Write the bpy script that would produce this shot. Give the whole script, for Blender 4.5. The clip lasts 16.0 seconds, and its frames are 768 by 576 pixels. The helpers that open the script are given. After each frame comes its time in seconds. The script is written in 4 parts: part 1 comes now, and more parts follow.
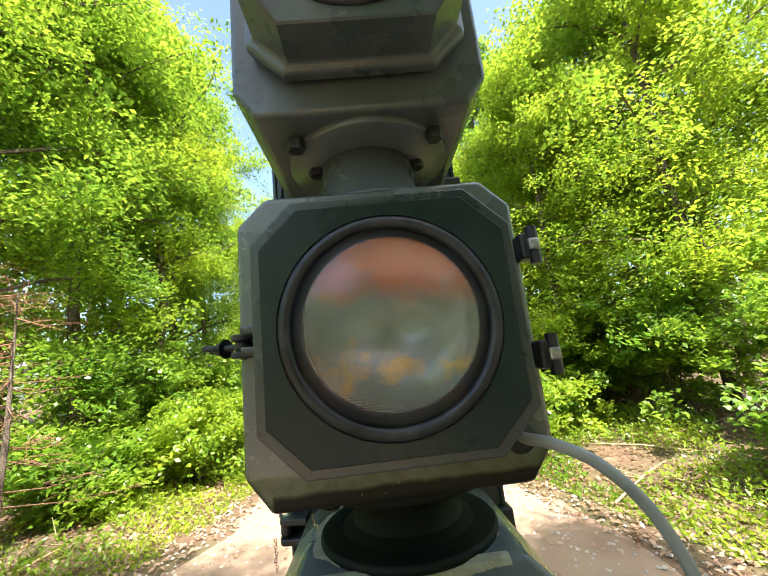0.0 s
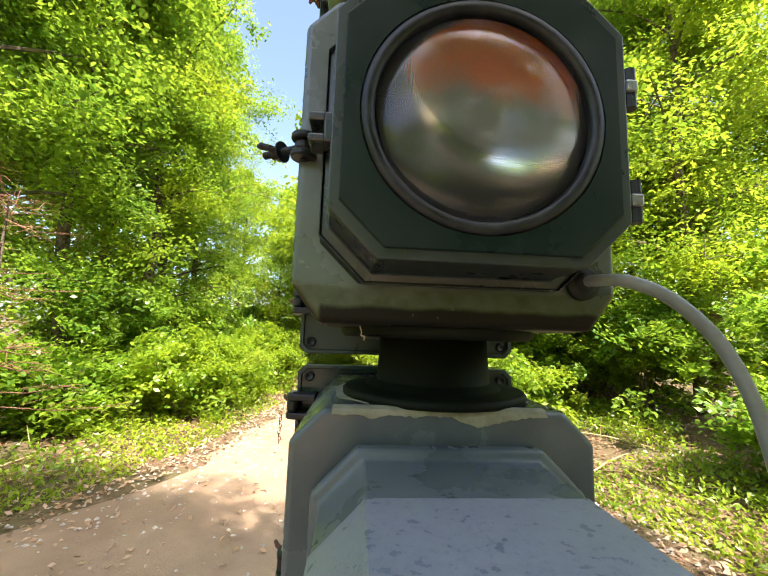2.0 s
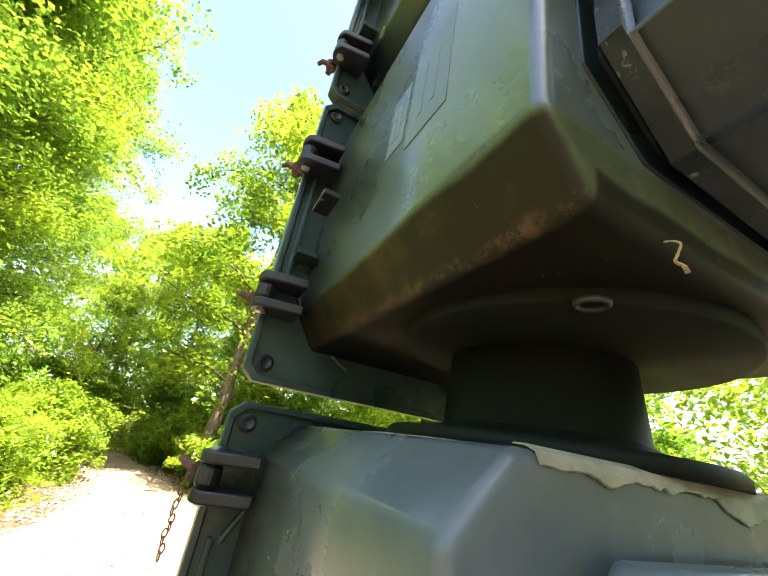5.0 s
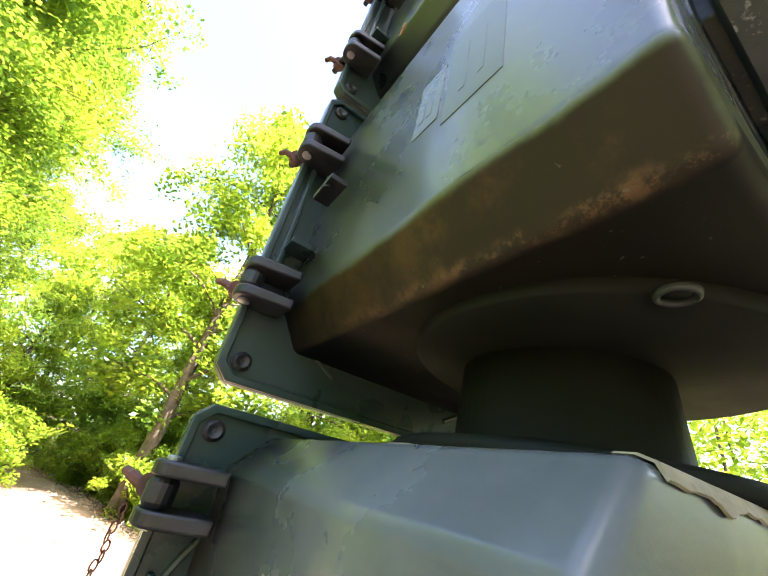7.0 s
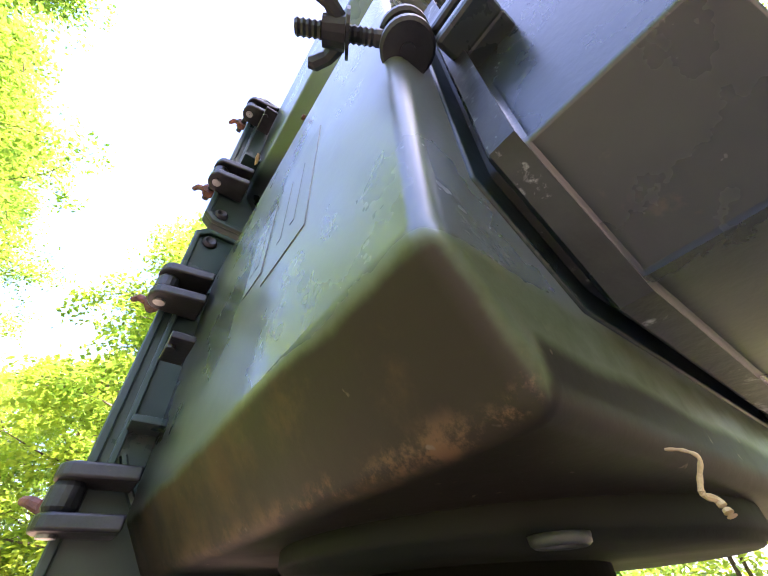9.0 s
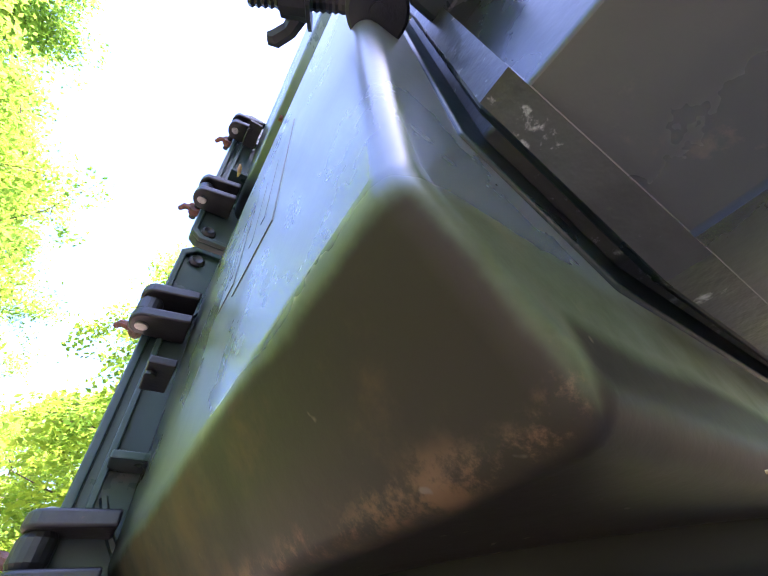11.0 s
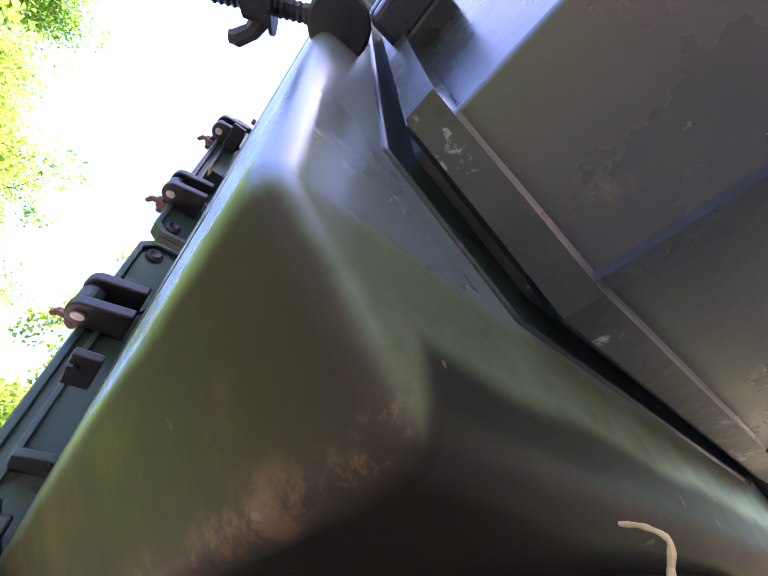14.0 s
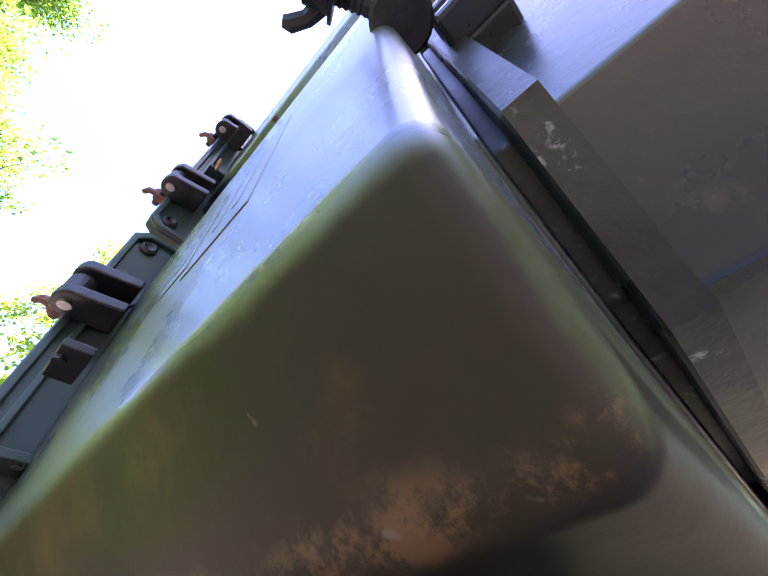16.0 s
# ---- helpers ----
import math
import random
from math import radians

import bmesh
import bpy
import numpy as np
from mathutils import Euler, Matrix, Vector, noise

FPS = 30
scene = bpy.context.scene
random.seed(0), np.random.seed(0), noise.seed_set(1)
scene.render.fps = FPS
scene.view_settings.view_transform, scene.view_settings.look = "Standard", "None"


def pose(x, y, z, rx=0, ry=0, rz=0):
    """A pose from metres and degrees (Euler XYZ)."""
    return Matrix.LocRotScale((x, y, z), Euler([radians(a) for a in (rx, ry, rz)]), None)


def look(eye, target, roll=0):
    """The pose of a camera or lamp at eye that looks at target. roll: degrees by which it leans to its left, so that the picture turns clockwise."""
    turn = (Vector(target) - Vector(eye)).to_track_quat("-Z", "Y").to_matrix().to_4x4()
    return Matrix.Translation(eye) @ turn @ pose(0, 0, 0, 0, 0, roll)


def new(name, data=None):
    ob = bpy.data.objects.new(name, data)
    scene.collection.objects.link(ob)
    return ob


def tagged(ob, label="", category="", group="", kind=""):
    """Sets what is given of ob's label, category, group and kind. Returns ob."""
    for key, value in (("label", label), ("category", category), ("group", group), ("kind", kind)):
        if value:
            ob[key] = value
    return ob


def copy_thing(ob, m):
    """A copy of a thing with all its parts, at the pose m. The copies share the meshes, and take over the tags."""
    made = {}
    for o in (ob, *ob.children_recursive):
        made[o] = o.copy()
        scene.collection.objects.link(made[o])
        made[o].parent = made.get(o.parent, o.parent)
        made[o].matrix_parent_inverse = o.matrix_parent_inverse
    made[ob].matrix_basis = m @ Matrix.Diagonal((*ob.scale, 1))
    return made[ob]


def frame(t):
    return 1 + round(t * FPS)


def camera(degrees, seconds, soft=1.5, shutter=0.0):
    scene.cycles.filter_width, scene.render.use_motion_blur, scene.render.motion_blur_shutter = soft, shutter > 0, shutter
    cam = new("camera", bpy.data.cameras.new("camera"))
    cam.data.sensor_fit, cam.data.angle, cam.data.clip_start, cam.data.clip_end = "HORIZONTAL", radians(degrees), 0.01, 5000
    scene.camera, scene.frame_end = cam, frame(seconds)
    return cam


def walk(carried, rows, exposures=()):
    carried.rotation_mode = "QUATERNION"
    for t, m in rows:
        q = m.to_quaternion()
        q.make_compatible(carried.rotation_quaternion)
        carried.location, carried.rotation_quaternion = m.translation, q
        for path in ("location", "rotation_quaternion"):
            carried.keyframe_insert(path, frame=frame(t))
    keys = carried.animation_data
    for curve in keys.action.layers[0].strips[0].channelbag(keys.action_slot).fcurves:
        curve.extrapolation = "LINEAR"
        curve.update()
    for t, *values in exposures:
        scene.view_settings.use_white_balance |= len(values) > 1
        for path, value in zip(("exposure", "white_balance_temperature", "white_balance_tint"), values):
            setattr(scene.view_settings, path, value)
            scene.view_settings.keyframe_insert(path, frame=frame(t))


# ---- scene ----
cam = camera(93.4, 16.0, soft=1.2)
PATH = [
    (0, (-0.017, -0.371, -0.023), (0.076, 1.59, 0.357), -6.3),
    (0.2, (-0.041, -0.379, -0.042), (0.019, 1.59, 0.308), -4.8),
    (0.5, (-0.086, -0.378, -0.09), (-0.017, 1.588, 0.273), -1.1),
    (0.6, (-0.089, -0.378, -0.095), (-0.037, 1.598, 0.209), -0.5),
    (1, (-0.11, -0.356, -0.137), (0.013, 1.619, 0.157), 1.4),
    (1.5, (-0.096, -0.328, -0.157), (-0.009, 1.653, 0.1), 1.7),
    (2, (-0.09, -0.319, -0.162), (0.043, 1.662, 0.077), 1.9),
    (2.5, (-0.132, -0.276, -0.192), (0.055, 1.696, 0.087), 4.6),
    (2.7, (-0.153, -0.249, -0.204), (0.09, 1.714, 0.091), 6.6),
    (3.1, (-0.19, -0.19, -0.236), (0.144, 1.745, 0.146), 9.6),
    (3.5, (-0.174, -0.129, -0.24), (0.293, 1.758, 0.232), 10.7),
    (4.2, (-0.2, -0.09, -0.235), (0.482, 1.673, 0.418), 8.9),
    (6.3, (-0.242, -0.011, -0.267), (0.569, 1.576, 0.642), 11.0),
    (6.5, (-0.238, -0.008, -0.265), (0.597, 1.56, 0.655), 10.8),
    (7, (-0.235, -0.005, -0.259), (0.61, 1.533, 0.699), 12.8),
    (7.5, (-0.232, -0.001, -0.256), (0.658, 1.491, 0.736), 12.9),
    (8, (-0.23, 0.001, -0.25), (0.692, 1.47, 0.746), 12.5),
    (8.2, (-0.228, -0.002, -0.223), (0.744, 1.354, 0.88), 8.2),
    (8.3, (-0.222, -0.008, -0.203), (0.757, 1.288, 0.965), 5.7),
    (8.5, (-0.211, -0.024, -0.179), (0.78, 1.201, 1.053), -0.3),
    (8.7, (-0.198, -0.027, -0.181), (0.755, 1.154, 1.121), -2.2),
    (10.8, (-0.171, -0.01, -0.172), (0.728, 1.13, 1.204), -6.2),
    (11, (-0.17, -0.013, -0.17), (0.727, 1.117, 1.215), -6.8),
    (11.5, (-0.161, -0.008, -0.166), (0.762, 1.078, 1.237), -8.5),
    (12, (-0.157, -0.012, -0.17), (0.782, 1.026, 1.259), -9.1),
    (12.5, (-0.156, -0.013, -0.17), (0.796, 0.997, 1.269), -8.2),
    (13, (-0.155, -0.015, -0.169), (0.802, 0.978, 1.28), -7.1),
    (13.5, (-0.155, -0.019, -0.168), (0.801, 0.969, 1.285), -5.1),
    (14, (-0.154, -0.02, -0.17), (0.798, 0.965, 1.287), -4.3),
    (14.5, (-0.161, -0.013, -0.172), (0.792, 0.965, 1.289), -3.7),
    (15, (-0.166, -0.001, -0.17), (0.795, 0.948, 1.305), -3.0),
    (15.5, (-0.166, 0.001, -0.168), (0.803, 0.91, 1.328), -3.2),
    (16, (-0.165, 0.001, -0.167), (0.819, 0.874, 1.339), -3.6),
]
walk(cam, [(t, look(eye, target, roll)) for t, eye, target, roll in PATH],
     exposures=[(0.0, 1.88, 6350, 10), (0.6, 1.70, 6500, 10), (2.5, 1.82, 6800, 11), (4.1, 2.18, 6700, 8), (6.3, 2.70, 6300, 18), (8.0, 2.90, 6300, 27), (8.7, 2.98, 6050, 32), (11.0, 3.00, 5350, 36), (13.2, 3.02, 5300, 39), (16.0, 2.90, 5350, 44)])

GROUND = -1.65

# ---- light ----
SUN_EL, SUN_AZ = radians(54), radians(152)      # azimuth from +y towards +x
world = bpy.data.worlds.new("sky")
scene.world = world
world.use_nodes = True
wn = world.node_tree.nodes
sky = wn.new("ShaderNodeTexSky")
sky.sky_type, sky.sun_disc = "NISHITA", False
sky.sun_elevation, sky.sun_rotation = SUN_EL, SUN_AZ
sky.dust_density = 2.5
wn["Background"].inputs["Strength"].default_value = 0.15
world.node_tree.links.new(sky.outputs[0], wn["Background"].inputs["Color"])
sun = new("sun", bpy.data.lights.new("sun", "SUN"))
sun.data.energy, sun.data.angle, sun.data.color = 5.0, radians(0.5), (1.0, 0.95, 0.86)
sd = Vector((math.sin(SUN_AZ) * math.cos(SUN_EL), math.cos(SUN_AZ) * math.cos(SUN_EL), math.sin(SUN_EL)))
sun.matrix_world = look(sd * 40, (0, 0, 0))


# ---- materials ----
def mat(name, base, second=None, rough=0.5, metal=0.0, scale=20.0, fine=200.0, bump=0.1, blend=(0.4, 0.65), third=None, coat=0.0, dist=0.002, third_blend=(0.58, 0.72), rough_var=0.12, spec=0.5):
    """Two-scale surface: base and second mixed by coarse noise, third as sparse patches, fine bump."""
    m = bpy.data.materials.new(name)
    m.use_nodes = True
    nt = m.node_tree
    p = nt.nodes["Principled BSDF"]
    p.inputs["Metallic"].default_value = metal
    p.inputs["Coat Weight"].default_value = coat
    p.inputs["Specular IOR Level"].default_value = spec
    co = nt.nodes.new("ShaderNodeTexCoord")

    def noise_node(s, detail=6.0, rough_=0.6):
        n = nt.nodes.new("ShaderNodeTexNoise")
        n.inputs["Scale"].default_value, n.inputs["Detail"].default_value, n.inputs["Roughness"].default_value = s, detail, rough_
        nt.links.new(co.outputs["Object"], n.inputs["Vector"])
        return n.outputs["Fac"]

    def ramp(fac, lo, hi, a, b):
        r = nt.nodes.new("ShaderNodeMapRange")
        r.inputs[1].default_value, r.inputs[2].default_value, r.inputs[3].default_value, r.inputs[4].default_value = lo, hi, a, b
        nt.links.new(fac, r.inputs[0])
        return r.outputs[0]

    def mix(fac, a, b):
        x = nt.nodes.new("ShaderNodeMix")
        x.data_type = "RGBA"
        nt.links.new(fac, x.inputs[0])
        for k, v in ((6, a), (7, b)):
            if hasattr(v, "links"):
                nt.links.new(v, x.inputs[k])
            else:
                x.inputs[k].default_value = (*v, 1)
        return x.outputs[2]

    coarse, small = noise_node(scale), noise_node(fine, 3.0)
    col = mix(ramp(coarse, blend[0], blend[1], 0, 1), base, second or tuple(c * 0.7 for c in base))
    if third:
        col = mix(ramp(noise_node(scale * 2.3, 10.0, 0.7), third_blend[0], third_blend[1], 0, 1), col, third)
    nt.links.new(col, p.inputs["Base Color"])
    nt.links.new(ramp(coarse, 0.3, 0.7, max(rough - rough_var, 0.05), min(rough + rough_var, 1)), p.inputs["Roughness"])
    if bump:
        b = nt.nodes.new("ShaderNodeBump")
        b.inputs["Strength"].default_value, b.inputs["Distance"].default_value = bump, dist
        nt.links.new(small, b.inputs["Height"])
        nt.links.new(b.outputs[0], p.inputs["Normal"])
    return m


def leaf_mat(name, a, b, back=0.5):
    """Thin leaf: diffuse and translucent, colour by leaf."""
    m = bpy.data.materials.new(name)
    m.use_nodes = True
    nt = m.node_tree
    p = nt.nodes["Principled BSDF"]
    out = nt.nodes["Material Output"]
    g = nt.nodes.new("ShaderNodeNewGeometry")
    x = nt.nodes.new("ShaderNodeMix")
    x.data_type = "RGBA"
    x.inputs[6].default_value, x.inputs[7].default_value = (*a, 1), (*b, 1)
    co = nt.nodes.new("ShaderNodeTexCoord")
    n = nt.nodes.new("ShaderNodeTexNoise")
    n.inputs["Scale"].default_value, n.inputs["Detail"].default_value = 0.9, 3
    nt.links.new(co.outputs["Object"], n.inputs["Vector"])
    f = nt.nodes.new("ShaderNodeMath")
    f.operation = "MULTIPLY_ADD"
    f.inputs[1].default_value = 1.8
    nt.links.new(n.outputs["Fac"], f.inputs[0])
    e = nt.nodes.new("ShaderNodeMath")
    e.operation, e.use_clamp = "MULTIPLY_ADD", True
    e.inputs[1].default_value = 0.55
    nt.links.new(g.outputs["Random Per Island"], e.inputs[0])
    f.inputs[2].default_value = -0.72
    nt.links.new(f.outputs[0], e.inputs[2])
    nt.links.new(e.outputs[0], x.inputs[0])
    nt.links.new(x.outputs[2], p.inputs["Base Color"])
    p.inputs["Roughness"].default_value = 0.36
    t = nt.nodes.new("ShaderNodeBsdfTranslucent")
    h = nt.nodes.new("ShaderNodeHueSaturation")
    h.inputs["Value"].default_value, h.inputs["Hue"].default_value = 1.9, 0.486
    nt.links.new(x.outputs[2], h.inputs["Color"])
    nt.links.new(h.outputs[0], t.inputs["Color"])
    s = nt.nodes.new("ShaderNodeMixShader")
    s.inputs[0].default_value = back
    nt.links.new(p.outputs[0], s.inputs[1])
    nt.links.new(t.outputs[0], s.inputs[2])
    nt.links.new(s.outputs[0], out.inputs["Surface"])
    return m


PAINT = mat("dark_green_paint", (0.066, 0.086, 0.082), (0.10, 0.118, 0.110), rough=0.30, scale=9, fine=240, bump=0.06, third=(0.12, 0.085, 0.055), third_blend=(0.60, 0.76), dist=0.001, rough_var=0.08, spec=0.7)
PAINT_DOOR = mat("door_paint", (0.022, 0.032, 0.031), (0.036, 0.046, 0.043), rough=0.31, spec=0.75, scale=14, fine=240, bump=0.10, third=(0.10, 0.085, 0.06), third_blend=(0.64, 0.80), dist=0.001)
PAINT_FACE = mat("face_paint", (0.011, 0.023, 0.020), (0.018, 0.029, 0.025), rough=0.34, spec=0.28, scale=11, fine=260, bump=0.10, third=(0.09, 0.11, 0.10), third_blend=(0.68, 0.82), dist=0.001)
PAINT_GREY = mat("weathered_door_paint", (0.095, 0.115, 0.128), (0.150, 0.167, 0.185), rough=0.32, scale=12, fine=300, bump=0.18, third=(0.16, 0.15, 0.08), third_blend=(0.66, 0.78), dist=0.001)
PAINT_FADED = mat("faded_green_paint", (0.105, 0.123, 0.132), (0.155, 0.175, 0.186), rough=0.26, scale=8, fine=260, bump=0.08, third=(0.14, 0.12, 0.06), third_blend=(0.62, 0.78), dist=0.001)
# near-black base holds the shade under the middle housing, with sparse brown patches
UNDER = mat("shade_dark_underside", (0.007, 0.010, 0.007), (0.012, 0.014, 0.010), rough=0.62, spec=0.15, scale=10, fine=240, bump=0.12, third=(0.04, 0.024, 0.013), third_blend=(0.62, 0.78), dist=0.001)
PAINT_REAR = mat("teal_green_paint", (0.022, 0.046, 0.043), (0.034, 0.060, 0.056), rough=0.30, scale=10, fine=250, bump=0.08, third=(0.07, 0.06, 0.04), third_blend=(0.62, 0.78), dist=0.001)
HOOD = mat("speckled_hood_paint", (0.21, 0.225, 0.275), (0.26, 0.275, 0.325), rough=0.34, scale=90, fine=420, bump=0.25, third=(0.17, 0.19, 0.23), third_blend=(0.54, 0.64), dist=0.001)
INSIDE = mat("black_inside", (0.006, 0.009, 0.007), (0.012, 0.015, 0.012), rough=0.6, scale=14, fine=200, bump=0.15, third=(0.12, 0.13, 0.13), third_blend=(0.72, 0.85), dist=0.001)
WORN = mat("worn_rim", (0.020, 0.024, 0.022), (0.05, 0.055, 0.055), rough=0.4, scale=25, fine=180, bump=0.3, third=(0.45, 0.46, 0.46), third_blend=(0.585, 0.67), dist=0.001)
IRON = mat("black_iron", (0.018, 0.020, 0.022), (0.040, 0.042, 0.045), rough=0.42, metal=0.3, scale=40, fine=300, bump=0.25, third=(0.14, 0.08, 0.05), third_blend=(0.66, 0.76), dist=0.001)
RUST = mat("rust", (0.20, 0.075, 0.035), (0.10, 0.045, 0.03), rough=0.8, scale=60, fine=300, bump=0.5)
RUST_DARK = mat("red_rust_stain", (0.16, 0.055, 0.035), (0.07, 0.04, 0.03), rough=0.7, scale=70, fine=300, bump=0.4)
ZINC = mat("dull_zinc", (0.45, 0.46, 0.45), (0.28, 0.29, 0.28), rough=0.38, metal=0.8, scale=60, fine=300, bump=0.15)
CREAM = mat("cream_rim", (0.50, 0.51, 0.44), (0.36, 0.37, 0.31), rough=0.45, scale=18, fine=200, bump=0.1, third=(0.25, 0.2, 0.12), third_blend=(0.7, 0.85))
DRUM = mat("frosted_drum", (0.24, 0.27, 0.20), (0.17, 0.20, 0.14), rough=0.3, scale=10, fine=150, bump=0.05, coat=0.3)
MOSS = mat("gasket_moss", (0.16, 0.17, 0.11), (0.07, 0.09, 0.04), rough=0.9, scale=50, fine=250, bump=0.6, third=(0.10, 0.08, 0.04))
LABEL = mat("cream_label", (0.80, 0.78, 0.62), (0.72, 0.68, 0.50), rough=0.5, scale=30, fine=200, bump=0.05)
LABEL_ORANGE = mat("orange_print", (0.70, 0.30, 0.08), rough=0.5)
INK = mat("ink", (0.30, 0.27, 0.20), (0.22, 0.20, 0.15), rough=0.6)
PAPER = mat("torn_paper", (0.40, 0.37, 0.27), (0.27, 0.25, 0.17), rough=0.9, scale=40, fine=200, bump=0.5, third=(0.16, 0.17, 0.09))
DEAD = mat("dead_red_twig", (0.30, 0.14, 0.085), (0.20, 0.10, 0.06), rough=0.9, scale=10, fine=100, bump=0.3)
CABLE = mat("grey_cable", (0.26, 0.28, 0.27), (0.19, 0.21, 0.20), rough=0.45, scale=30, fine=200, bump=0.1)
PLASTIC = mat("grey_plastic", (0.42, 0.45, 0.44), (0.30, 0.32, 0.30), rough=0.5, scale=60, third=(0.16, 0.11, 0.05))
TWIG = mat("dry_twig", (0.50, 0.38, 0.20), (0.35, 0.24, 0.12), rough=0.8, scale=120, bump=0.3)
BARK = mat("grey_brown_bark", (0.16, 0.12, 0.085), (0.075, 0.055, 0.04), rough=0.9, scale=9, fine=40, bump=0.8, dist=0.02, third=(0.18, 0.20, 0.12))
LEAF_A = leaf_mat("beech_leaf", (0.075, 0.175, 0.018), (0.265, 0.375, 0.030), 0.5)
LEAF_B = leaf_mat("young_leaf", (0.105, 0.21, 0.018), (0.31, 0.39, 0.028), 0.5)
LEAF_DRY = leaf_mat("dry_leaf", (0.24, 0.11, 0.05), (0.56, 0.39, 0.27), 0.15)
ROAD = mat("pale_gravel", (0.36, 0.245, 0.165), (0.28, 0.18, 0.12), rough=0.95, scale=1.2, fine=60, bump=0.7, dist=0.015, third=(0.28, 0.17, 0.11), third_blend=(0.6, 0.72))
SOIL = mat("forest_soil", (0.16, 0.095, 0.055), (0.09, 0.085, 0.03), rough=1.0, scale=1.5, fine=30, bump=0.9, dist=0.03, third=(0.30, 0.19, 0.12))
STONE = mat("pale_stone", (0.50, 0.44, 0.38), (0.36, 0.31, 0.27), rough=0.9, scale=20, fine=100, bump=0.4)


def dome_mat():
    """Dusty clear dome with an amber film at its upper rim and yellow stains low down."""
    m = mat("dusty_amber_dome", (0.20, 0.20, 0.18), (0.27, 0.27, 0.24), rough=0.22, scale=14, fine=400, bump=0.02, coat=1.0, rough_var=0.06)
    nt = m.node_tree
    p = nt.nodes["Principled BSDF"]
    p.inputs["Coat Roughness"].default_value = 0.02
    co = nt.nodes.new("ShaderNodeTexCoord")
    sep = nt.nodes.new("ShaderNodeSeparateXYZ")
    nt.links.new(co.outputs["Object"], sep.inputs[0])
    n = nt.nodes.new("ShaderNodeTexNoise")
    n.inputs["Scale"].default_value, n.inputs["Detail"].default_value = 22, 4
    nt.links.new(co.outputs["Object"], n.inputs["Vector"])
    a = nt.nodes.new("ShaderNodeMath")
    a.operation = "MULTIPLY_ADD"
    a.inputs[1].default_value, a.inputs[2].default_value = 0.05, -0.025
    nt.links.new(n.outputs["Fac"], a.inputs[0])
    s = nt.nodes.new("ShaderNodeMath")
    s.operation = "ADD"
    nt.links.new(sep.outputs["Z"], s.inputs[0])
    nt.links.new(a.outputs[0], s.inputs[1])
    r = nt.nodes.new("ShaderNodeMapRange")
    r.interpolation_type = "SMOOTHSTEP"
    r.inputs[1].default_value, r.inputs[2].default_value = 0.016, 0.048
    nt.links.new(s.outputs[0], r.inputs[0])
    # yellow film low down, torn by noise
    n2 = nt.nodes.new("ShaderNodeTexNoise")
    n2.inputs["Scale"].default_value, n2.inputs["Detail"].default_value, n2.inputs["Roughness"].default_value = 26, 5, 0.6
    mp = nt.nodes.new("ShaderNodeMapping")
    mp.inputs["Scale"].default_value = (0.8, 1.0, 1.0)
    nt.links.new(co.outputs["Object"], mp.inputs["Vector"])
    nt.links.new(mp.outputs[0], n2.inputs["Vector"])
    band = nt.nodes.new("ShaderNodeMath")
    band.operation = "ADD"
    band.inputs[1].default_value = 0.030
    nt.links.new(sep.outputs["Z"], band.inputs[0])
    dist_ = nt.nodes.new("ShaderNodeMath")
    dist_.operation = "ABSOLUTE"
    nt.links.new(band.outputs[0], dist_.inputs[0])
    near = nt.nodes.new("ShaderNodeMapRange")
    near.inputs[1].default_value, near.inputs[2].default_value, near.inputs[3].default_value, near.inputs[4].default_value = 0.002, 0.050, 0.115, -0.25
    nt.links.new(dist_.outputs[0], near.inputs[0])
    tot = nt.nodes.new("ShaderNodeMath")
    tot.operation = "ADD"
    nt.links.new(n2.outputs["Fac"], tot.inputs[0])
    nt.links.new(near.outputs[0], tot.inputs[1])
    edge = nt.nodes.new("ShaderNodeMapRange")
    edge.inputs[1].default_value, edge.inputs[2].default_value, edge.inputs[4].default_value = 0.54, 0.68, 0.9
    nt.links.new(tot.outputs[0], edge.inputs[0])
    y = nt.nodes.new("ShaderNodeMix")
    y.data_type = "RGBA"
    y.inputs[7].default_value = (0.78, 0.40, 0.008, 1)
    nt.links.new(edge.outputs[0], y.inputs[0])
    nt.links.new(p.inputs["Base Color"].links[0].from_socket, y.inputs[6])
    nt.links.new(y.outputs[2], p.inputs["Base Color"])
    x = nt.nodes.new("ShaderNodeMix")
    x.data_type = "RGBA"
    x.inputs[7].default_value = (0.80, 0.15, 0.004, 1)
    nt.links.new(r.outputs[0], x.inputs[0])
    nt.links.new(p.inputs["Base Color"].links[0].from_socket, x.inputs[6])
    nt.links.new(x.outputs[2], p.inputs["Base Color"])
    return m


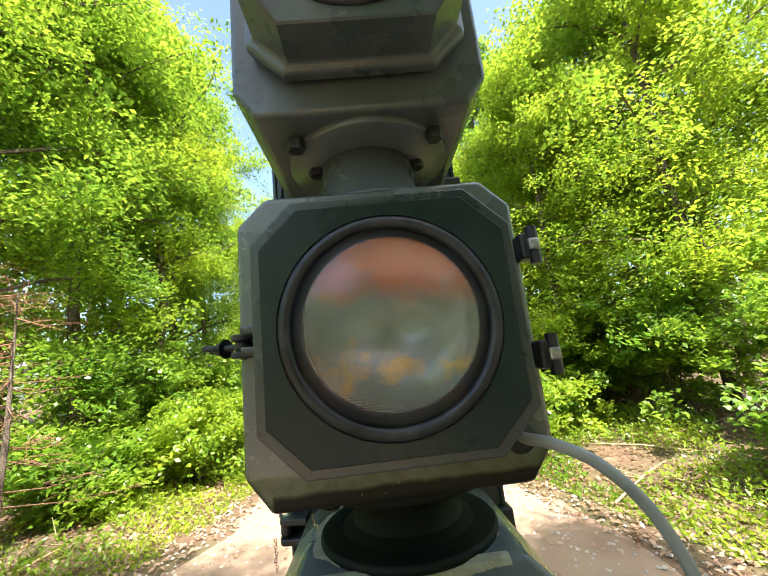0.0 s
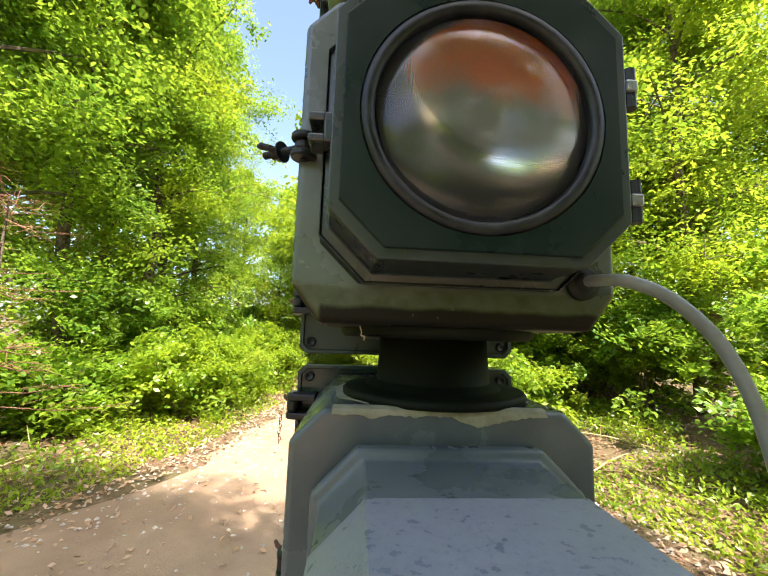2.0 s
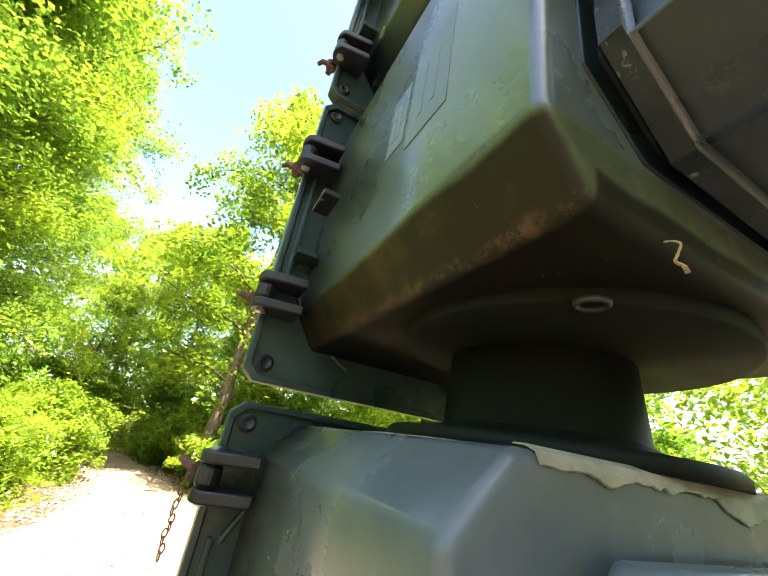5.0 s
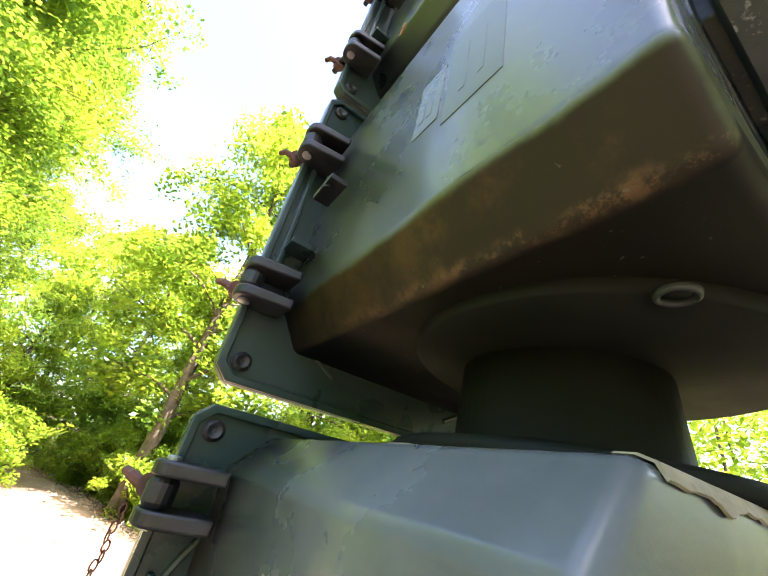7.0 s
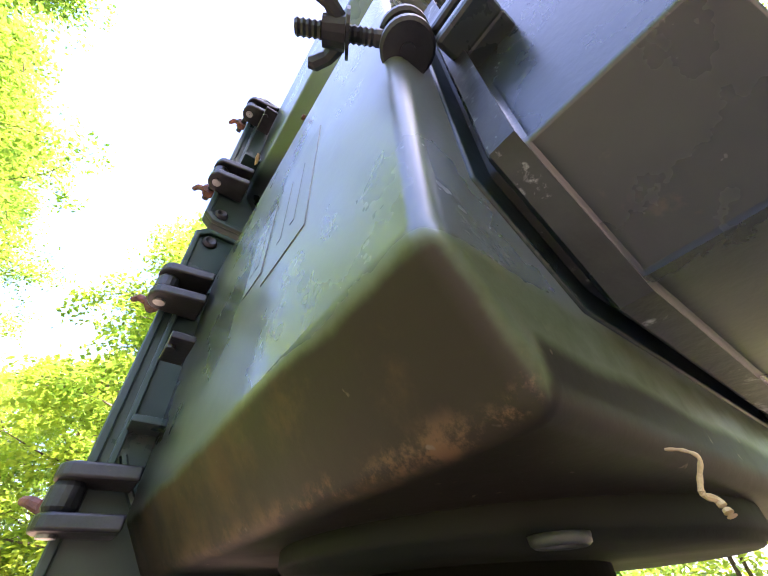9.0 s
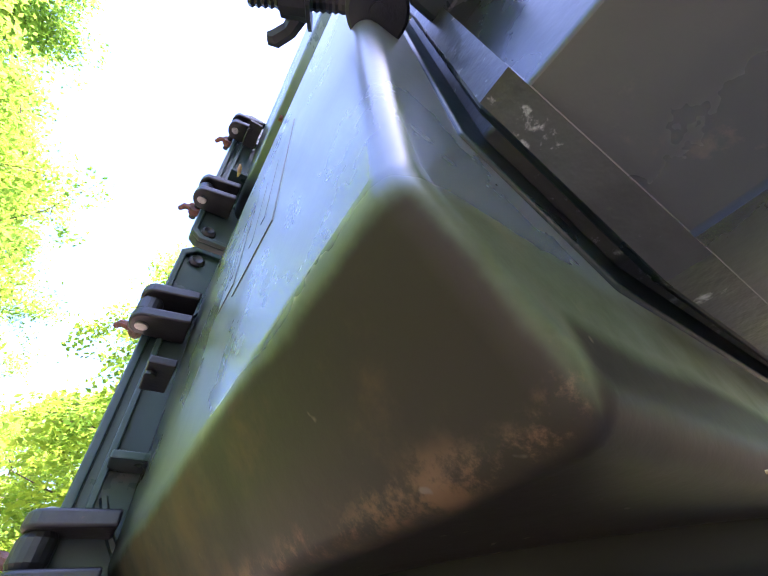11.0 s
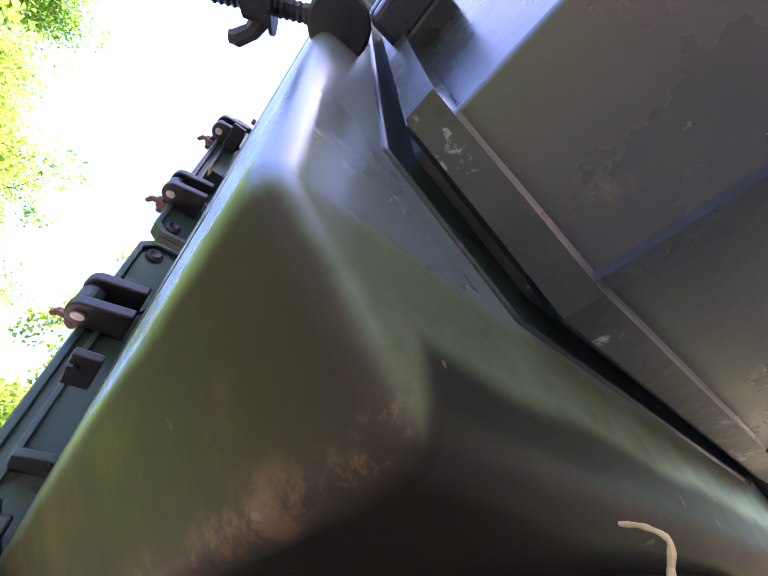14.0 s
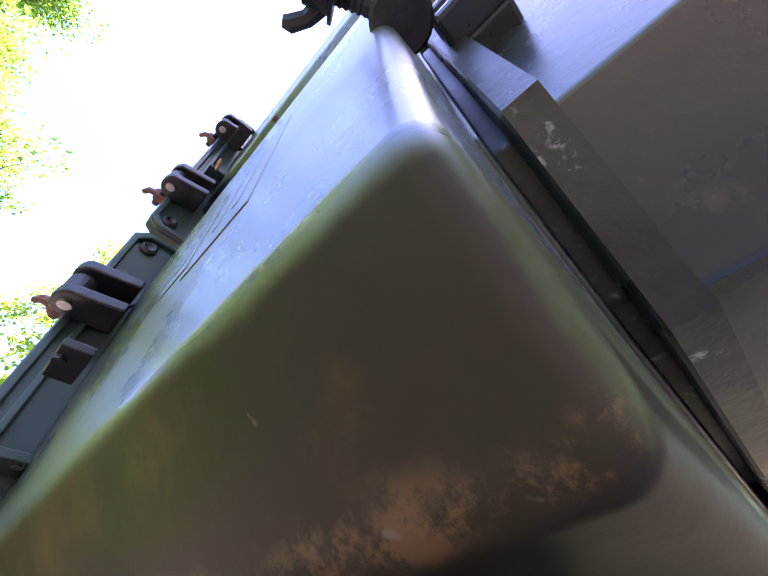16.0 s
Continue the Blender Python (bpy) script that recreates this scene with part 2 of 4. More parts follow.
def lens_mat():
    """Pressed green-grey glass with a fine cell pattern."""
    m = bpy.data.materials.new("pressed_glass")
    m.use_nodes = True
    nt = m.node_tree
    p = nt.nodes["Principled BSDF"]
    p.inputs["Base Color"].default_value = (0.96, 0.98, 0.95, 1)
    p.inputs["Roughness"].default_value = 0.04
    p.inputs["Transmission Weight"].default_value = 0.97
    co = nt.nodes.new("ShaderNodeTexCoord")
    v = nt.nodes.new("ShaderNodeTexVoronoi")
    v.inputs["Scale"].default_value, v.inputs["Randomness"].default_value = 420, 0.15
    nt.links.new(co.outputs["Object"], v.inputs["Vector"])
    b = nt.nodes.new("ShaderNodeBump")
    b.inputs["Strength"].default_value, b.inputs["Distance"].default_value = 0.06, 0.001
    nt.links.new(v.outputs["Distance"], b.inputs["Height"])
    nt.links.new(b.outputs[0], p.inputs["Normal"])
    return m


def rusted_shaded_paint():
    """The green paint with brown rust and grime crept over the lower slopes, paler crumbs of rust along the crease, and
    shade painted in below and in front.
    """
    m = mat("rusted_shaded_green_paint", (0.074, 0.095, 0.087), (0.115, 0.135, 0.123), rough=0.29, scale=9, fine=240, bump=0.07, third=(0.18, 0.18, 0.165), third_blend=(0.58, 0.80), dist=0.001, rough_var=0.09, spec=1.0)
    nt = m.node_tree
    p = nt.nodes["Principled BSDF"]
    co = nt.nodes.new("ShaderNodeTexCoord")
    sep = nt.nodes.new("ShaderNodeSeparateXYZ")
    nt.links.new(co.outputs["Object"], sep.inputs[0])

    def noise_node(s, detail=6.0, rough_=0.6):
        n = nt.nodes.new("ShaderNodeTexNoise")
        n.inputs["Scale"].default_value, n.inputs["Detail"].default_value, n.inputs["Roughness"].default_value = s, detail, rough_
        nt.links.new(co.outputs["Object"], n.inputs["Vector"])
        return n.outputs["Fac"]

    def calc(op, a, b, clamp=False):
        n = nt.nodes.new("ShaderNodeMath")
        n.operation, n.use_clamp = op, clamp
        for k, v in enumerate((a, b)):
            if hasattr(v, "links"):
                nt.links.new(v, n.inputs[k])
            else:
                n.inputs[k].default_value = v
        return n.outputs[0]

    def ramp(fac, lo, hi, a=0.0, b=1.0):
        r = nt.nodes.new("ShaderNodeMapRange")
        r.interpolation_type = "SMOOTHSTEP"
        r.inputs[1].default_value, r.inputs[2].default_value, r.inputs[3].default_value, r.inputs[4].default_value = lo, hi, a, b
        nt.links.new(fac, r.inputs[0])
        return r.outputs[0]

    def mix(fac, a, b):
        x = nt.nodes.new("ShaderNodeMix")
        x.data_type = "RGBA"
        nt.links.new(fac, x.inputs[0])
        for k, v in ((6, a), (7, b)):
            if hasattr(v, "links"):
                nt.links.new(v, x.inputs[k])
            else:
                x.inputs[k].default_value = (*v, 1)
        return x.outputs[2]

    z, coarse = sep.outputs["Z"], noise_node(16)
    edge = calc("ADD", z, calc("MULTIPLY", calc("SUBTRACT", coarse, 0.5), 0.012))
    behind = calc("ADD", sep.outputs["Y"], calc("MULTIPLY", calc("SUBTRACT", noise_node(60, 4.0), 0.5), 0.004))
    across = calc("ADD", sep.outputs["X"], calc("MULTIPLY", calc("SUBTRACT", noise_node(30, 4.0), 0.5), 0.010))
    # carries the painted shade round onto the bottom of the front
    under = calc("MULTIPLY", ramp(across, -0.1310, -0.1240), ramp(edge, -0.1390, -0.1480))
    grown = calc("MULTIPLY", ramp(edge, -0.1235, -0.1300), calc("MAXIMUM", ramp(behind, 0.0015, 0.0072), under))
    # rustier to the rear, darker to the front with shade put into the colour
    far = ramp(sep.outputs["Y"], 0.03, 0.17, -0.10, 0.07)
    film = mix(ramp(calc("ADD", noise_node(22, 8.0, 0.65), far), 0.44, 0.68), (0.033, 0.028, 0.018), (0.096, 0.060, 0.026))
    # past the crease the underside's shade is painted in, near black
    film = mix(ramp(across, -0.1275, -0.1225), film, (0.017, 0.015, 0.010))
    crease = ramp(calc("ABSOLUTE", calc("ADD", across, 0.1290), 0.0), 0.0042, 0.0004)
    crumbs = calc("MULTIPLY", crease, ramp(noise_node(85, 8.0, 0.75), 0.45, 0.60))
    film = mix(crumbs, film, (0.130, 0.078, 0.040))
    film = mix(ramp(noise_node(150, 2.0), 0.70, 0.76), film, (0.14, 0.11, 0.08))
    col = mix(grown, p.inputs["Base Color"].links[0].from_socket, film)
    rim = calc("MULTIPLY", calc("MULTIPLY", grown, calc("SUBTRACT", 1.0, grown)), 1.9)
    col = mix(rim, col, (0.080, 0.105, 0.022))
    nt.links.new(col, p.inputs["Base Color"])
    old = p.inputs["Roughness"].links[0].from_socket
    nt.links.new(calc("ADD", old, calc("MULTIPLY", grown, 0.18)), p.inputs["Roughness"])
    nt.links.new(ramp(grown, 0.0, 1.0, 1.0, 0.17), p.inputs["Specular IOR Level"])
    return m


PAINT_RUSTED_SHADED = rusted_shaded_paint()
DOME, GLASS = dome_mat(), lens_mat()


# ---- mesh tools ----
def part(name, bm, material, parent=None, label="", smooth=False):
    """One mesh object out of a bmesh, under a thing or a part."""
    me = bpy.data.meshes.new(name)
    if smooth:
        for f in bm.faces:
            f.smooth = True
    bm.normal_update()
    bm.to_mesh(me)
    bm.free()
    me.materials.append(material)
    ob = new(name, me)
    ob.parent = parent
    if label:
        tagged(ob, label)
    return ob


def empty(name, m, label, category, group="", kind=""):
    ob = new(name)
    ob.empty_display_size = 0.05
    ob.matrix_world = m
    return tagged(ob, label, category, group, kind)


def box(bm, x0, x1, y0, y1, z0, z1, bevel=0.0, m=None):
    r = bmesh.ops.create_cube(bm, size=1.0)
    vs = r["verts"]
    bmesh.ops.scale(bm, vec=(x1 - x0, y1 - y0, z1 - z0), verts=vs)
    bmesh.ops.translate(bm, vec=((x0 + x1) / 2, (y0 + y1) / 2, (z0 + z1) / 2), verts=vs)
    if m is not None:
        bmesh.ops.transform(bm, matrix=m, verts=vs)
    if bevel:
        es = list({e for v in vs for e in v.link_edges})
        bmesh.ops.bevel(bm, geom=es, offset=bevel, segments=2, affect="EDGES", profile=0.5)


def octagon(w, h, c):
    """Eight points (x, z) of a box of half sizes w, h with corners cut by c."""
    return [(-w, h - c), (-w + c, h), (w - c, h), (w, h - c), (w, -h + c), (w - c, -h), (-w + c, -h), (-w, -h + c)]


def loops(bm, rings, cap0=True, cap1=True, closed=False):
    """Skin over rings of equally many points (x, y, z)."""
    vv = [[bm.verts.new(p) for p in ring] for ring in rings]
    n = len(vv[0])
    pairs = list(zip(vv, vv[1:])) + ([(vv[-1], vv[0])] if closed else [])
    for a, b in pairs:
        for i in range(n):
            bm.faces.new((a[i], a[(i + 1) % n], b[(i + 1) % n], b[i]))
    if cap0 and not closed:
        bm.faces.new(vv[0][::-1])
    if cap1 and not closed:
        bm.faces.new(vv[-1])
    bmesh.ops.recalc_face_normals(bm, faces=bm.faces)
    return vv


def soft_edges(bm, size, segs=3, angle=20):
    es = [e for e in bm.edges if len(e.link_faces) == 2 and e.calc_face_angle(0) > radians(angle)]
    old = {f.index for f in bm.faces}
    r = bmesh.ops.bevel(bm, geom=es, offset=size, segments=segs, affect="EDGES", profile=0.5, clamp_overlap=True)
    for f in r["faces"]:
        f.smooth = True


def lathe(bm, profile, axis="y", n=48, at=(0, 0, 0), hollow=False):
    """Revolve (radius, along) pairs about the axis; a hollow one closes on itself and stays open in its middle."""
    rings = []
    for r, d in profile:
        ring = []
        for i in range(n):
            a = 2 * math.pi * i / n
            c, s = r * math.cos(a), r * math.sin(a)
            p = {"y": (c, d, s), "z": (c, s, d), "x": (d, c, s)}[axis]
            ring.append((p[0] + at[0], p[1] + at[1], p[2] + at[2]))
        rings.append(ring)
    loops(bm, rings, closed=hollow)


def tube(bm, pts, radii, n=8):
    """A tapered tube along points."""
    pts = [Vector(p) for p in pts]
    rings = []
    up = Vector((0.13, 0.29, 0.95)).normalized()
    for i, p in enumerate(pts):
        d = (pts[min(i + 1, len(pts) - 1)] - pts[max(i - 1, 0)]).normalized()
        a = d.cross(up)
        if a.length < 0.1:
            a = d.cross(Vector((1, 0, 0)))
        a.normalize()
        b = d.cross(a)
        r = radii[i] if hasattr(radii, "__len__") else radii
        rings.append([tuple(p + (a * math.cos(2 * math.pi * k / n) + b * math.sin(2 * math.pi * k / n)) * r) for k in range(n)])
    loops(bm, rings)


def spline(pts, n=8):
    """Catmull-Rom points through the given ones."""
    pts = [Vector(p) for p in pts]
    pts = [2 * pts[0] - pts[1]] + pts + [2 * pts[-1] - pts[-2]]
    out = []
    for a, b, c, d in zip(pts, pts[1:], pts[2:], pts[3:]):
        for i in range(n):
            t = i / n
            out.append(0.5 * ((2 * b) + (c - a) * t + (2 * a - 5 * b + 4 * c - d) * t * t + (3 * b - a - 3 * c + d) * t ** 3))
    return out + [pts[-2]]


def bolt(bm, at, axis="z", r=0.008, h=0.007):
    lathe(bm, [(r, 0), (r, h * 0.8), (r * 0.85, h)], axis, 6, at)


# ---- traffic signal ----
DEEP = 0.169
W, HH, CUT = 0.152, 0.159, 0.031        # half width, half height and cut corners of a section
REAR = 0.342
NY = 0.128                              # y of the collars' axis
FW, FH = 0.192, 0.200                   # half sizes of the rear flange


def clasp(parent, x, y, z, s=1.0, wing=True):
    """Two round-nosed lugs with a pin, a bolt eye between them and its wing nut, on a side at x, pointing outwards."""
    c = None
    for dz in (-0.015, 0.015):
        bm = bmesh.new()
        nose = [(x - 0.026 - 0.0115 * math.cos(q), y - 0.018 + 0.0165 * math.sin(q)) for q in [radians(-90 + 20 * k) for k in range(10)]]
        prof = nose + [(x + 0.012, y - 0.0015), (x + 0.012, y - 0.040)]
        loops(bm, [[(px, py, z + dz + h) for px, py in prof] for h in (-0.0052, 0.0052)])
        soft_edges(bm, 0.0022, 3, 40)
        if c is None:
            c = part("clasp", bm, IRON, parent, "black iron clasp with two round-nosed lugs")
        else:
            part("lug", bm, IRON, c)
    bm = bmesh.new()
    lathe(bm, [(0.0030, z - 0.0225), (0.0055, z - 0.0225), (0.0055, z + 0.0225), (0.0030, z + 0.0235)], "z", 14, (x - 0.026, y - 0.018, 0))
    part("pin", bm, ZINC, c, "worn bright pin")
    bm = bmesh.new()
    lathe(bm, [(0.0085, z - 0.0095), (0.0105, z - 0.006), (0.0105, z + 0.006), (0.0085, z + 0.0095)], "z", 18, (x - 0.026, y - 0.018, 0))
    tube(bm, [(x - 0.027, y - 0.014, z), (x - 0.032, y + 0.036, z + 0.002)], 0.0045, 10)
    part("swing_bolt", bm, IRON, c)
    if wing:
        bm = bmesh.new()
        lathe(bm, [(0.0045, y + 0.014), (0.0090, y + 0.014), (0.0075, y + 0.026), (0.0045, y + 0.026)], "y", 14, (x - 0.031, 0, z))
        for sx in (-1, 1):
            tube(bm, [(x - 0.031 + sx * 0.006, y + 0.019, z), (x - 0.031 + sx * 0.014, y + 0.023, z - 0.004 * sx), (x - 0.031 + sx * 0.019, y + 0.032, z - 0.006 * sx)], [0.0045, 0.0040, 0.0032], 8)
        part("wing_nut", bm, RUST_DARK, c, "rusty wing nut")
    return c


def oct_ring(w, c, y, n=8, dx=0.0):
    """Points round an octagon of half size w, cut c, at y, n to each side."""
    pts = octagon(w, w, c)
    out = []
    for i in range(8):
        a, b = pts[i], pts[(i + 1) % 8]
        for k in range(n):
            t = k / n
            out.append((a[0] + (b[0] - a[0]) * t, y, a[1] + (b[1] - a[1]) * t))
    return out


def door_shell(bm, depth=0.060, lip=1.0):
    """Octagonal pan: rim at y = 0, hollow towards -y, with a round hole for the lens."""

    def circle(r, y, like):
        return [(r * math.cos(a), y, r * math.sin(a)) for a in (math.atan2(p[2], p[0]) for p in like)]

    base = oct_ring(0.126, 0.040, 0)
    rings = [oct_ring(0.121, 0.038, 0.000), oct_ring(0.124, 0.039, 0.0015), base, oct_ring(0.127, 0.040, -0.002 * lip), oct_ring(0.127, 0.040, -0.011 * lip), oct_ring(0.125, 0.039, -0.014 * lip),
             oct_ring(0.122, 0.0385, -0.0152 * lip), oct_ring(0.1195, 0.038, -0.0162 * lip), oct_ring(0.1180, 0.0375, -0.0185 * lip), oct_ring(0.1172, 0.0372, -0.023 * lip), oct_ring(0.1165, 0.037, -depth), circle(0.089, -depth, base), circle(0.089, -depth + 0.005, base),
             oct_ring(0.106, 0.036, -depth + 0.005), oct_ring(0.112, 0.035, -depth + 0.012), oct_ring(0.114, 0.036, -0.012), oct_ring(0.118, 0.037, -0.004)]
    loops(bm, rings, closed=True)


def lens_disc(bm, r, y, sag, n=48, rings=6):
    prof = [(r, y + 0.003)]
    for i in range(rings + 1):
        t = 1 - i / rings
        prof.append((max(r * t, 0.0005), y - sag * (1 - t * t)))
    lathe(bm, prof, "y", n)


def visor(bm, y0=-0.0605, y1=-0.205):
    """Straight octagonal hood, 2 mm thick, cut back below."""
    def edge(w, c, y):
        return [(x, y if y == y0 else y + 0.07 * max(0.0, -z / 0.117) ** 1.5, z) for x, yy, z in oct_ring(w, c, y)]
    loops(bm, [edge(0.1172, 0.0372, y0), edge(0.1176, 0.0374, y0 - 0.0015), edge(0.1176, 0.0374, y1), edge(0.1155, 0.0365, y1), edge(0.1155, 0.0365, y0)], closed=True)


def make_door(parent, m, paint, hood=None, label="", depth=0.060, lip=1.0, reach=-0.205):
    bm = bmesh.new()
    door_shell(bm, depth, lip)
    soft_edges(bm, 0.0018 if lip == 1.0 else 0.0028, 3, 30)
    d = part("door", bm, paint, parent, label)
    d.matrix_basis = m
    bm = bmesh.new()
    lens_disc(bm, 0.087, 0.005 - depth, 0.014)
    lens = part("lens", bm, GLASS, d, "green-grey pressed glass lens", True)
    lens.visible_shadow = False
    bm = bmesh.new()
    lathe(bm, [(r, y + 0.06 - depth) for r, y in ((0.085, -0.060), (0.087, -0.064), (0.094, -0.064), (0.096, -0.060), (0.096, -0.050), (0.088, -0.050))], "y", 48, hollow=True)
    part("lens_gasket", bm, IRON, d, "black rubber ring", True)
    if hood:
        bm = bmesh.new()
        visor(bm, 0.004 - depth, reach)
        part("visor", bm, hood, d)
    return d


def section(z, fz, y0, label, paint=PAINT, opened=False, clasps=(-0.112, 0.080)):
    """One lamp housing with its rear flange, rear door and clasps."""
    s = empty("signal_section", pose(0, 0, z), label, "traffic signal", "stacked signal sections")
    bm = bmesh.new()
    rings = []
    for d, b, cx in ((0.0, 0.1600, 0.0255), (0.03, 0.1615, 0.0245), (0.08, 0.162, 0.0245), (REAR - y0, 0.163, 0.0245)):
        zv = 0.126
        ring = [(-W, HH - CUT), (-W + CUT, HH), (W - CUT, HH), (W, HH - CUT), (W, -zv), (W - cx, -b), (-W + cx, -b), (-W, -zv)]
        rings.append([(x, y0 + d, zz) for x, zz in ring])
    loops(bm, rings)
    along = [e for e in bm.edges if len(e.link_faces) == 2 and e.calc_face_angle(0) > radians(20) and abs(e.verts[0].co.y - e.verts[1].co.y) > 0.001]
    bmesh.ops.bevel(bm, geom=along, offset=0.0045, segments=4, affect="EDGES", profile=0.5, clamp_overlap=True)
    front = [e for e in bm.edges if len(e.link_faces) == 2 and e.calc_face_angle(0) > radians(20) and max(v.co.y for v in e.verts) < y0 + 1e-4]
    bmesh.ops.bevel(bm, geom=front, offset=0.0068, segments=5, affect="EDGES", profile=0.5, clamp_overlap=True)
    for f in bm.faces:
        f.smooth = True
    hs = part("housing", bm, PAINT_RUSTED_SHADED if opened else paint, s)
    even = hs.modifiers.new("even_shading", "WEIGHTED_NORMAL")
    even.weight = 100
    if opened:
        bm = bmesh.new()
        loops(bm, [[(x, y, zz + 0.002) for x, zz in octagon(0.128, 0.126, 0.036)] for y in (y0 + 0.002, y0 - 0.0012)])
        soft_edges(bm, 0.0012, 2)
        part("face_plate", bm, PAINT_FACE, s, "glossy dark green face round the lamp")
    # rear flange
    dz = fz - z
    bm = bmesh.new()
    rings = [[(x, y, zz + dz) for x, zz in octagon(FW, FH, 0.012)] for y in (REAR, REAR + 0.016)]
    loops(bm, rings)
    soft_edges(bm, 0.003, 2)
    fl = part("rear_flange", bm, PAINT_REAR, s)
    bm = bmesh.new()
    loops(bm, [[(x, y, zz + dz) for x, zz in octagon(w, h, c)] for w, h, c, y in ((FW, FH, 0.012, REAR + 0.001), (FW, FH, 0.012, REAR - 0.006), (FW - 0.007, FH - 0.007, 0.010, REAR - 0.006), (FW - 0.007, FH - 0.007, 0.010, REAR + 0.001))], closed=True)
    soft_edges(bm, 0.0015, 2)
    part("flange_lip", bm, PAINT_REAR, fl)
    for q in range(4):
        bm = bmesh.new()
        tube(bm, [(0.186 * math.cos(radians(q * 90 + a)), REAR - 0.001, dz + 0.186 * math.sin(radians(q * 90 + a))) for a in range(24, 68, 4)], 0.0028, 6)
        part("boss_arc", bm, PAINT_REAR, fl)
    for sx in (-1, 1):
        for sz in (-1, 1):
            bm = bmesh.new()
            lathe(bm, [(0.009, REAR), (0.009, REAR - 0.003), (0.006, REAR - 0.006), (0.002, REAR - 0.004)], "y", 12, (sx * 0.172, 0, sz * 0.180 + dz))
            part("screw", bm, IRON, fl)
    # stiffening lip round the flange's edge and a round boss
    for sx in (-1, 1):
        bm = bmesh.new()
        box(bm, sx * 0.176 - 0.0025, sx * 0.176 + 0.0025, REAR - 0.008, REAR, dz - 0.085, dz + 0.085, 0.001)
        part("rib", bm, PAINT_REAR, fl)
        bm = bmesh.new()
        box(bm, min(sx * 0.150, sx * 0.176), max(sx * 0.150, sx * 0.176), REAR - 0.030, REAR, dz - 0.003 - 0.055, dz + 0.003 - 0.055, 0.001)
        part("rib", bm, PAINT_REAR, fl)
    # rear door, closed
    rd = make_door(s, Matrix.Translation((0, REAR + 0.017, dz)) @ Matrix.Rotation(math.pi, 4, "Z") @ Matrix.Scale(1.25, 4), PAINT)
    for sz in (-1, 1):
        clasp(s, -0.168, REAR - 0.004, dz + clasps[sz > 0])
        bm = bmesh.new()
        box(bm, 0.160, 0.200, REAR - 0.02, REAR + 0.02, dz + sz * 0.1 - 0.02, dz + sz * 0.1 + 0.02, 0.004)
        part("hinge", bm, IRON, s)
    # small latch at mid height on the flange
    bm = bmesh.new()
    box(bm, -0.176, -0.158, REAR - 0.092, REAR - 0.050, -0.020 - 0.003, -0.020 + 0.003, 0.001)
    lathe(bm, [(0.004, -0.026), (0.004, -0.012), (0.002, -0.010)], "z", 8, (-0.172, REAR - 0.078, 0))
    part("latch", bm, IRON, s)
    # underside disc
    bm = bmesh.new()
    lathe(bm, [(0.114, -0.154), (0.114, -DEEP + 0.001), (0.1125, -DEEP - 0.001), (0.111, -DEEP - 0.0012), (0.110, -DEEP - 0.003), (0.02, -DEEP - 0.003)], "z", 64, (0.004, NY, 0))
    # only the middle disc has shade in its colour, the others keep their paint
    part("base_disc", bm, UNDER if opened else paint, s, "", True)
    return s


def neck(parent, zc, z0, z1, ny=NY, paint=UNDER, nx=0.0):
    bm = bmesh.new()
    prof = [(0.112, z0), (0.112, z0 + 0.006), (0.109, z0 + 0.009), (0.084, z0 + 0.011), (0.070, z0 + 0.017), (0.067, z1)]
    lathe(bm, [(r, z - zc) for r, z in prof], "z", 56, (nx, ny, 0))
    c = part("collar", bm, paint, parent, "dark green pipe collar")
    for f in c.data.polygons:
        f.use_smooth = abs(f.normal.z) < 0.9
    return c


ZM, ZT, ZB = 0.004, 0.424, -0.396
mid = section(ZM, -0.004, 0.004, "dark green iron signal housing, door ajar, amber lamp behind the glass", opened=True)
top = section(ZT, 0.413, 0.004, "dark green iron signal housing at the top of the stack", clasps=(-0.125, 0.095))
low = section(ZB, -0.424, 0.043, "faded green iron signal housing at the bottom, door closed", PAINT_FADED, clasps=(-0.112, 0.134))
# lower collar has shade put into its colour, the upper one is painted paler
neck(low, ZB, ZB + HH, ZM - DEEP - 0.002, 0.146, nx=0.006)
neck(mid, ZM, ZM + HH, ZT - DEEP - 0.002, paint=PAINT_FADED)
make_door(low, Matrix.Translation((0, 0.035, 0.002)), PAINT_GREY, HOOD, "weathered grey octagonal door with a hood", 0.092)
make_door(top, Matrix.Translation((0, -0.004, 0.003)), PAINT, PAINT, "dark green octagonal door with a hood", reach=-0.135)
# door of the middle section, shut but for a finger's gap at its latch
HX, HY, AJAR = 0.152, -0.0008, 0.45
hinge_m = Matrix.Translation((HX, HY, 0.002)) @ Matrix.Rotation(radians(AJAR), 4, "Z") @ Matrix.Translation((-HX, 0, 0))
mid_door = make_door(mid, hinge_m, PAINT_DOOR, None, "dark green octagonal iron door standing slightly ajar", 0.062, 0.45)
bm = bmesh.new()
like = oct_ring(0.1085, 0.034, 0)
hole = [(0.0965 * math.cos(a), 0.0965 * math.sin(a)) for a in (math.atan2(p[2], p[0]) for p in like)]
loops(bm, [[(x, y, z) for x, z in hole] if r == 0 else oct_ring(r, 0.034, y) for r, y in ((0, -0.0630), (0, -0.0645), (0.1075, -0.0645), (0.1085, -0.0630))], closed=True)
part("lens_plate", bm, PAINT_FACE, mid_door, "glossy dark green plate round the lens")
bm = bmesh.new()
